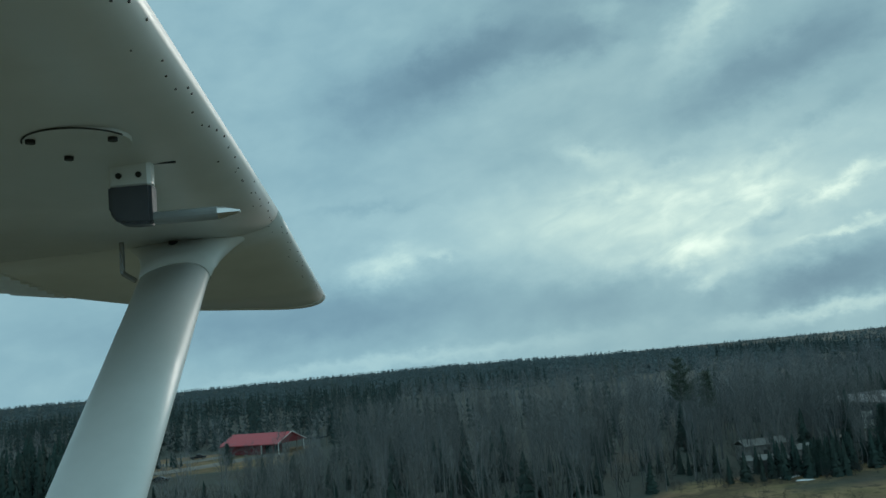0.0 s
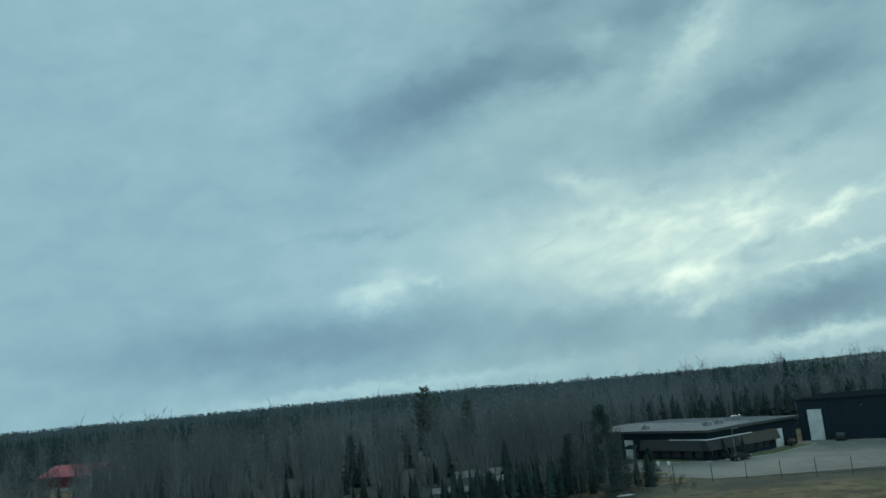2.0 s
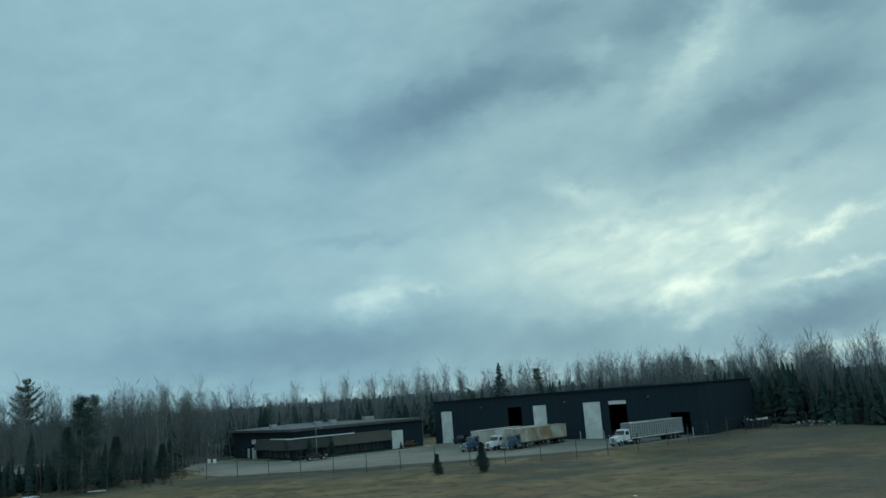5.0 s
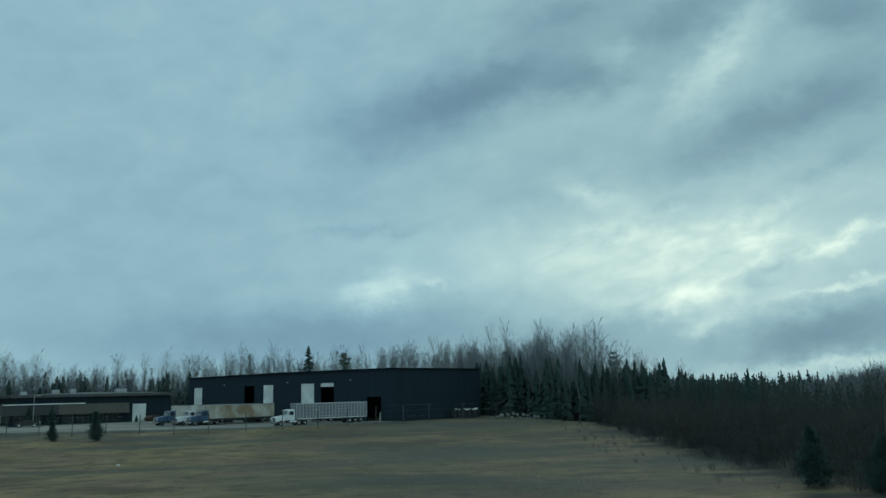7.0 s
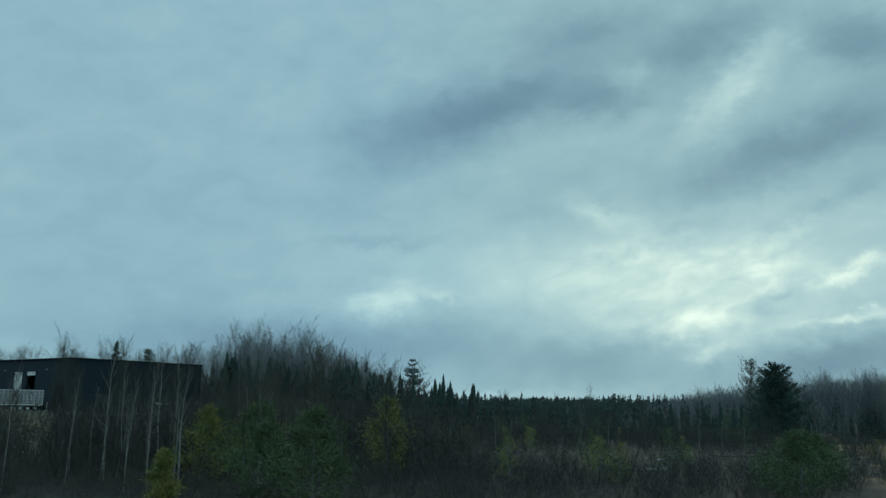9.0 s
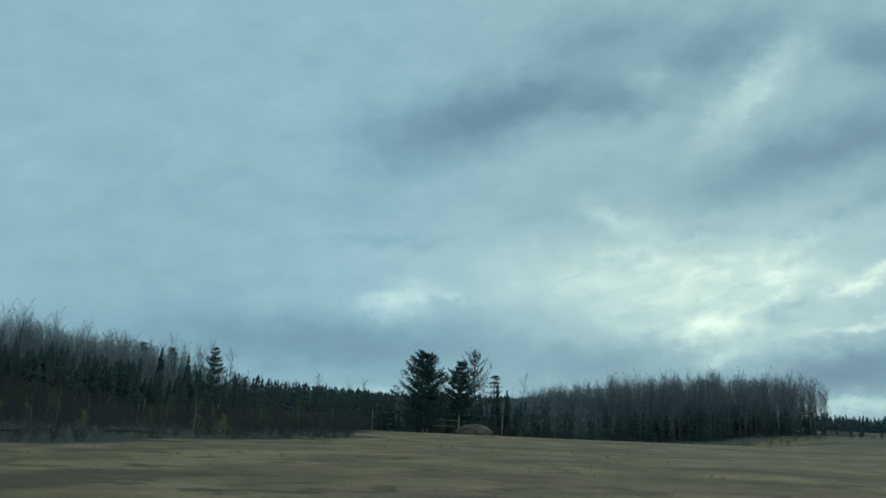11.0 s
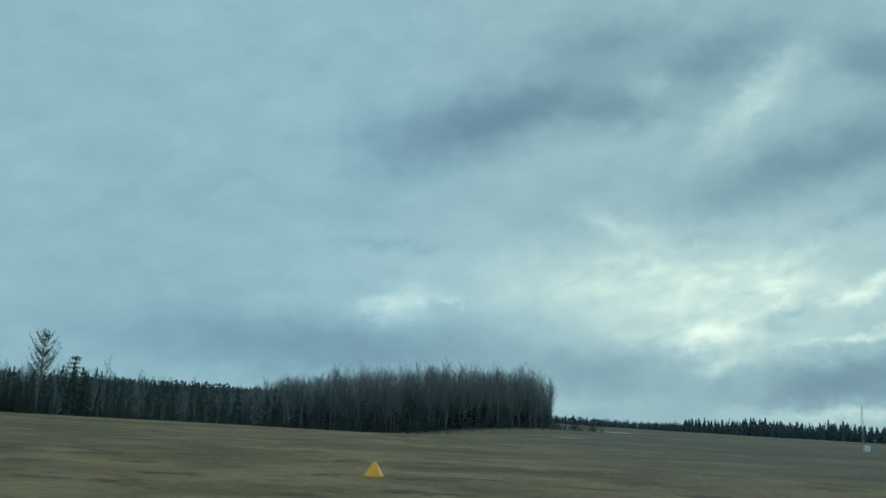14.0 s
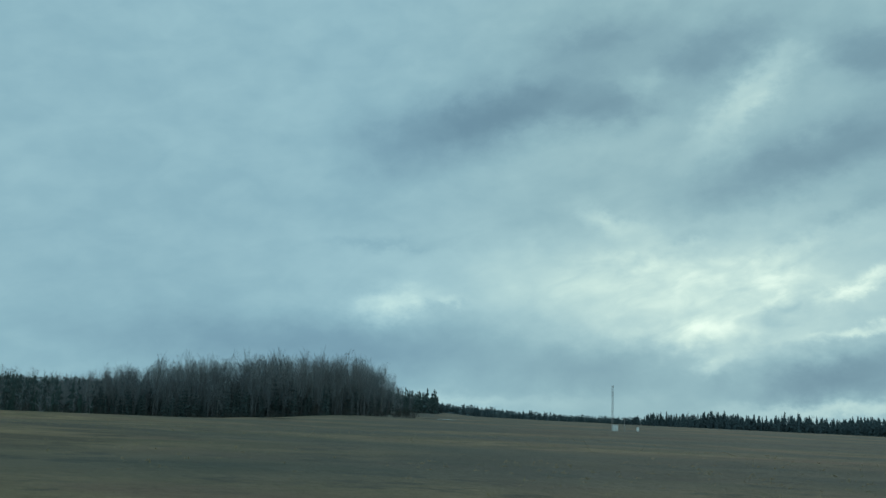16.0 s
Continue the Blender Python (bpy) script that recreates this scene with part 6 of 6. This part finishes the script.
def skin(ys):
    prof = [(f, -float(np.interp(f, LOW_F, LOW_Z))) for f in (0.0, 0.004, 0.012, 0.026, 0.05, 0.085, 0.13, 0.19, 0.28, 0.45, 0.62, 0.80, 0.90, 1.0)]
    prof += [(1.0, -0.056), (0.8, -0.005), (0.55, 0.055), (0.3, 0.085), (0.15, 0.075), (0.05, 0.045), (0.012, 0.020)]
    bm = bmesh.new()
    rows = []
    for y in ys:
        nose, rear, z, th = section(y)
        c = nose - rear
        rows.append([bm.verts.new((nose - c * f - wx, y - wy, z + dz * th * 1.05 + rise(y) * f ** 1.5 - wz)) for f, dz in prof])
    for a, b in zip(rows, rows[1:]):
        for i in range(len(a)):
            j = (i + 1) % len(a)
            bm.faces.new((a[i], a[j], b[j], b[i]))
    bm.faces.new(rows[0]), bm.faces.new(rows[-1][::-1])
    bmesh.ops.recalc_face_normals(bm, faces=bm.faces)
    for f in bm.faces:
        f.smooth = len(f.verts) == 4
    return bm


part("skin", skin([0.25, 0.8, 1.4, 2.0, 2.6, 3.3]), WING_PAINT, wing)
part("outer_panel", skin([3.304, 3.6, 4.1, 4.6, 5.1]), WING_PAINT, wing)
tip = skin([5.103, 5.16, 5.2])
part("tip_cap", tip, WING_PAINT, wing, "white rounded wing tip")


def under(y, f):
    """A point of the lower skin at span station y, part f of the chord."""
    nose, rear, z, th = section(y)
    return Vector((nose - (nose - rear) * f - wx, y - wy, z - float(np.interp(f, LOW_F, LOW_Z)) * th * 1.05 + rise(y) * f ** 1.5 - wz))


a, b = Vector((-0.93 - wx, 3.36 - wy, 27.41 - wz)), Vector((-0.84 - wx, 1.50 - wy, 26.06 - wz))


ACROSS = Vector((0, 0.587, -0.81))


def strut_ring(bm, p, chord, thick, flush=0.0, n=56):
    """A streamlined ring square to the strut, or turned flush with the wing."""
    side = ACROSS.lerp(Vector((0, 1.0, 0.12)), flush).normalized()
    out = []
    for i in range(n):
        t = i * 6.283 / n
        out.append(bm.verts.new(p + Vector((math.cos(t) * chord / 2, 0, 0)) + side * (math.sin(t) * thick / 2 * (0.8 + 0.2 * math.cos(t)))))
    return out


def loft(rings):
    bm = bmesh.new()
    rs_ = [strut_ring(bm, *r) for r in rings]
    for p, q in zip(rs_, rs_[1:]):
        for i in range(len(p)):
            j = (i + 1) % len(p)
            bm.faces.new((p[i], p[j], q[j], q[i])).smooth = True
    bm.faces.new(rs_[0]), bm.faces.new(rs_[-1][::-1])
    bmesh.ops.recalc_face_normals(bm, faces=bm.faces)
    return bm


lerp = lambda f: a.lerp(b, f)
part("strut", loft([(lerp(0.12), 0.262, 0.150), (lerp(0.5), 0.262, 0.150), (lerp(1.0), 0.262, 0.150)]), WING_PAINT, wing, "white streamlined wing strut")
part("strut_cuff", loft([(lerp(-0.02), 0.53, 0.36, 1.0), (lerp(0.005), 0.47, 0.29, 0.9), (lerp(0.025), 0.40, 0.23, 0.7), (lerp(0.05), 0.335, 0.19, 0.45), (lerp(0.085), 0.29, 0.168, 0.2), (lerp(0.125), 0.270, 0.158)]), WING_PAINT, wing, "flared white strut fairing")
pm = Vector((-0.702 - wx, 2.06 - wy, 0))
part("pitot_foot", boxes((pm.x - 0.05, pm.y - 0.022, 27.335 - wz, pm.x + 0.055, pm.y + 0.022, 27.43 - wz), bevel=0.008), WING_PAINT, wing)
bm = bmesh.new()
prism(bm, [(pm.x - 0.052, 27.345 - wz), (pm.x - 0.052, 27.275 - wz), (pm.x - 0.03, 27.245 - wz), (pm.x + 0.0, 27.238 - wz), (pm.x + 0.057, 27.238 - wz), (pm.x + 0.057, 27.345 - wz)], pm.y - 0.026, pm.y + 0.026)
bmesh.ops.bevel(bm, geom=list(bm.edges), offset=0.008, segments=2, affect="EDGES")
part("pitot_mast", bm, GREY_COVER, wing, "dark grey pitot mast sleeve")
pt = Vector((-0.645 - wx, 2.06 - wy, 27.254 - wz))
part("pitot_tube", rods((pt, pt + Vector((0.16, 0, 0)), 0.017), n=14), TUBE_SHADE, wing)
part("pitot_tip", rods((pt + Vector((0.16, 0, 0)), pt + Vector((0.215, 0, 0)), 0.017, 0.004), n=14), CHROME, wing, "pale metal pitot tip")
c = under(1.80, 0.19)
plate = part("access_plate", rods((c + Vector((0.02, 0, -0.002)), c + Vector((0.02, 0, 0.01)), 0.112), n=32), WING_PAINT, wing, "round white access plate")
for x, y in ((-0.085, -0.05), (0.082, -0.02), (-0.065, 0.10)):
    part("screw", rods((c + Vector((x + 0.02, y, -0.010)), c + Vector((x + 0.02, y, 0.0)), 0.011), n=8), BLACK_SCREW, plate)
for x, y, z in ((-0.725, 2.04, 27.366), (-0.675, 2.04, 27.366)):
    part("screw", rods((Vector((x - wx, y - wy - 0.006, z - wz)), Vector((x - wx, y - wy + 0.003, z - wz)), 0.008), n=8), BLACK_SCREW, wing)
part("screw", rods((lerp(0.05) - ACROSS * 0.102 + Vector((-0.02, 0, 0)), lerp(0.05) - ACROSS * 0.05 + Vector((-0.02, 0, 0)), 0.018), n=12), BLACK_SCREW, wing)
h = Vector((-1.12 - wx, 3.15 - wy, 27.40 - wz))
part("tie_down_hook", rods((h, h + Vector((0.0, 0, -0.12)), 0.01), (h + Vector((0, 0, -0.12)), h + Vector((0.05, 0, -0.155)), 0.01)), STEEL, wing)
# Tiny dark specks, as of insects, scattered along the wing's nose.
rv = random.Random(3)
for k in range(60):
    y = 0.9 + k * 0.067 + rv.uniform(-0.03, 0.03)
    p = under(y, rv.choice((0.005, 0.008, 0.012, 0.018, 0.03)))
    part("rivet", rods((p + Vector((0, 0, -0.002)), p + Vector((0, 0, 0.003)), rv.uniform(0.0018, 0.0035)), n=6), BLACK_SCREW, wing)
# the beaded skin of flap and aileron: each bead a shallow wedge
for k in range(44):
    y0, y1 = 0.40 + k * 0.085, 0.40 + k * 0.085 + 0.084
    bm = bmesh.new()
    low = [under(y0, 0.81) + Vector((0, 0, -0.016)), under(y0, 0.992) + Vector((0, 0, -0.016)), under(y1, 0.992) + Vector((0, 0, -0.004)), under(y1, 0.81) + Vector((0, 0, -0.004))]
    high = [p + Vector((0, 0, 0.03)) for p in (under(y0, 0.81), under(y0, 0.985), under(y1, 0.985), under(y1, 0.81))]
    vs = [bm.verts.new(p) for p in low + high]
    for q in ((0, 1, 2, 3), (7, 6, 5, 4), (0, 4, 5, 1), (1, 5, 6, 2), (2, 6, 7, 3), (3, 7, 4, 0)):
        bm.faces.new([vs[n] for n in q])
    bmesh.ops.recalc_face_normals(bm, faces=bm.faces)
    part("aileron_rib", bm, WING_PAINT, wing)
# dark seams round the plate, the pitot foot and the strut fairing
for k in range(15):
    t0, t1 = radians(198 + k * 9.5), radians(198 + (k + 1) * 9.5)
    p, q = (Vector((math.cos(t) * 0.116 + 0.02, math.sin(t) * 0.116, -0.003)) for t in (t0, t1))
    part("seam", rods((c + p, c + q, 0.0022), n=5), BLACK_SCREW, wing)
part("seam", rods((Vector((pm.x - 0.10, pm.y - 0.01, 27.398 - wz)), Vector((pm.x + 0.11, pm.y + 0.02, 27.402 - wz)), 0.003), n=5), BLACK_SCREW, wing)
part("seam", rods((lerp(-0.012) + Vector((-0.24, -0.175, 0.0)), lerp(-0.012) + Vector((0.16, -0.172, 0.004)), 0.004), n=5), BLACK_SCREW, wing)
for k in range(9):
    t0, t1 = (0.15 + (k + i) * 0.32 for i in (0, 1))
    p, q = (lerp(0.122) + Vector((math.cos(t) * 0.136, 0, 0)) + ACROSS * (math.sin(t) * 0.080 * (0.8 + 0.2 * math.cos(t))) for t in (t0, t1))
    part("seam", rods((p, q, 0.002), n=5), BLACK_SCREW, wing)
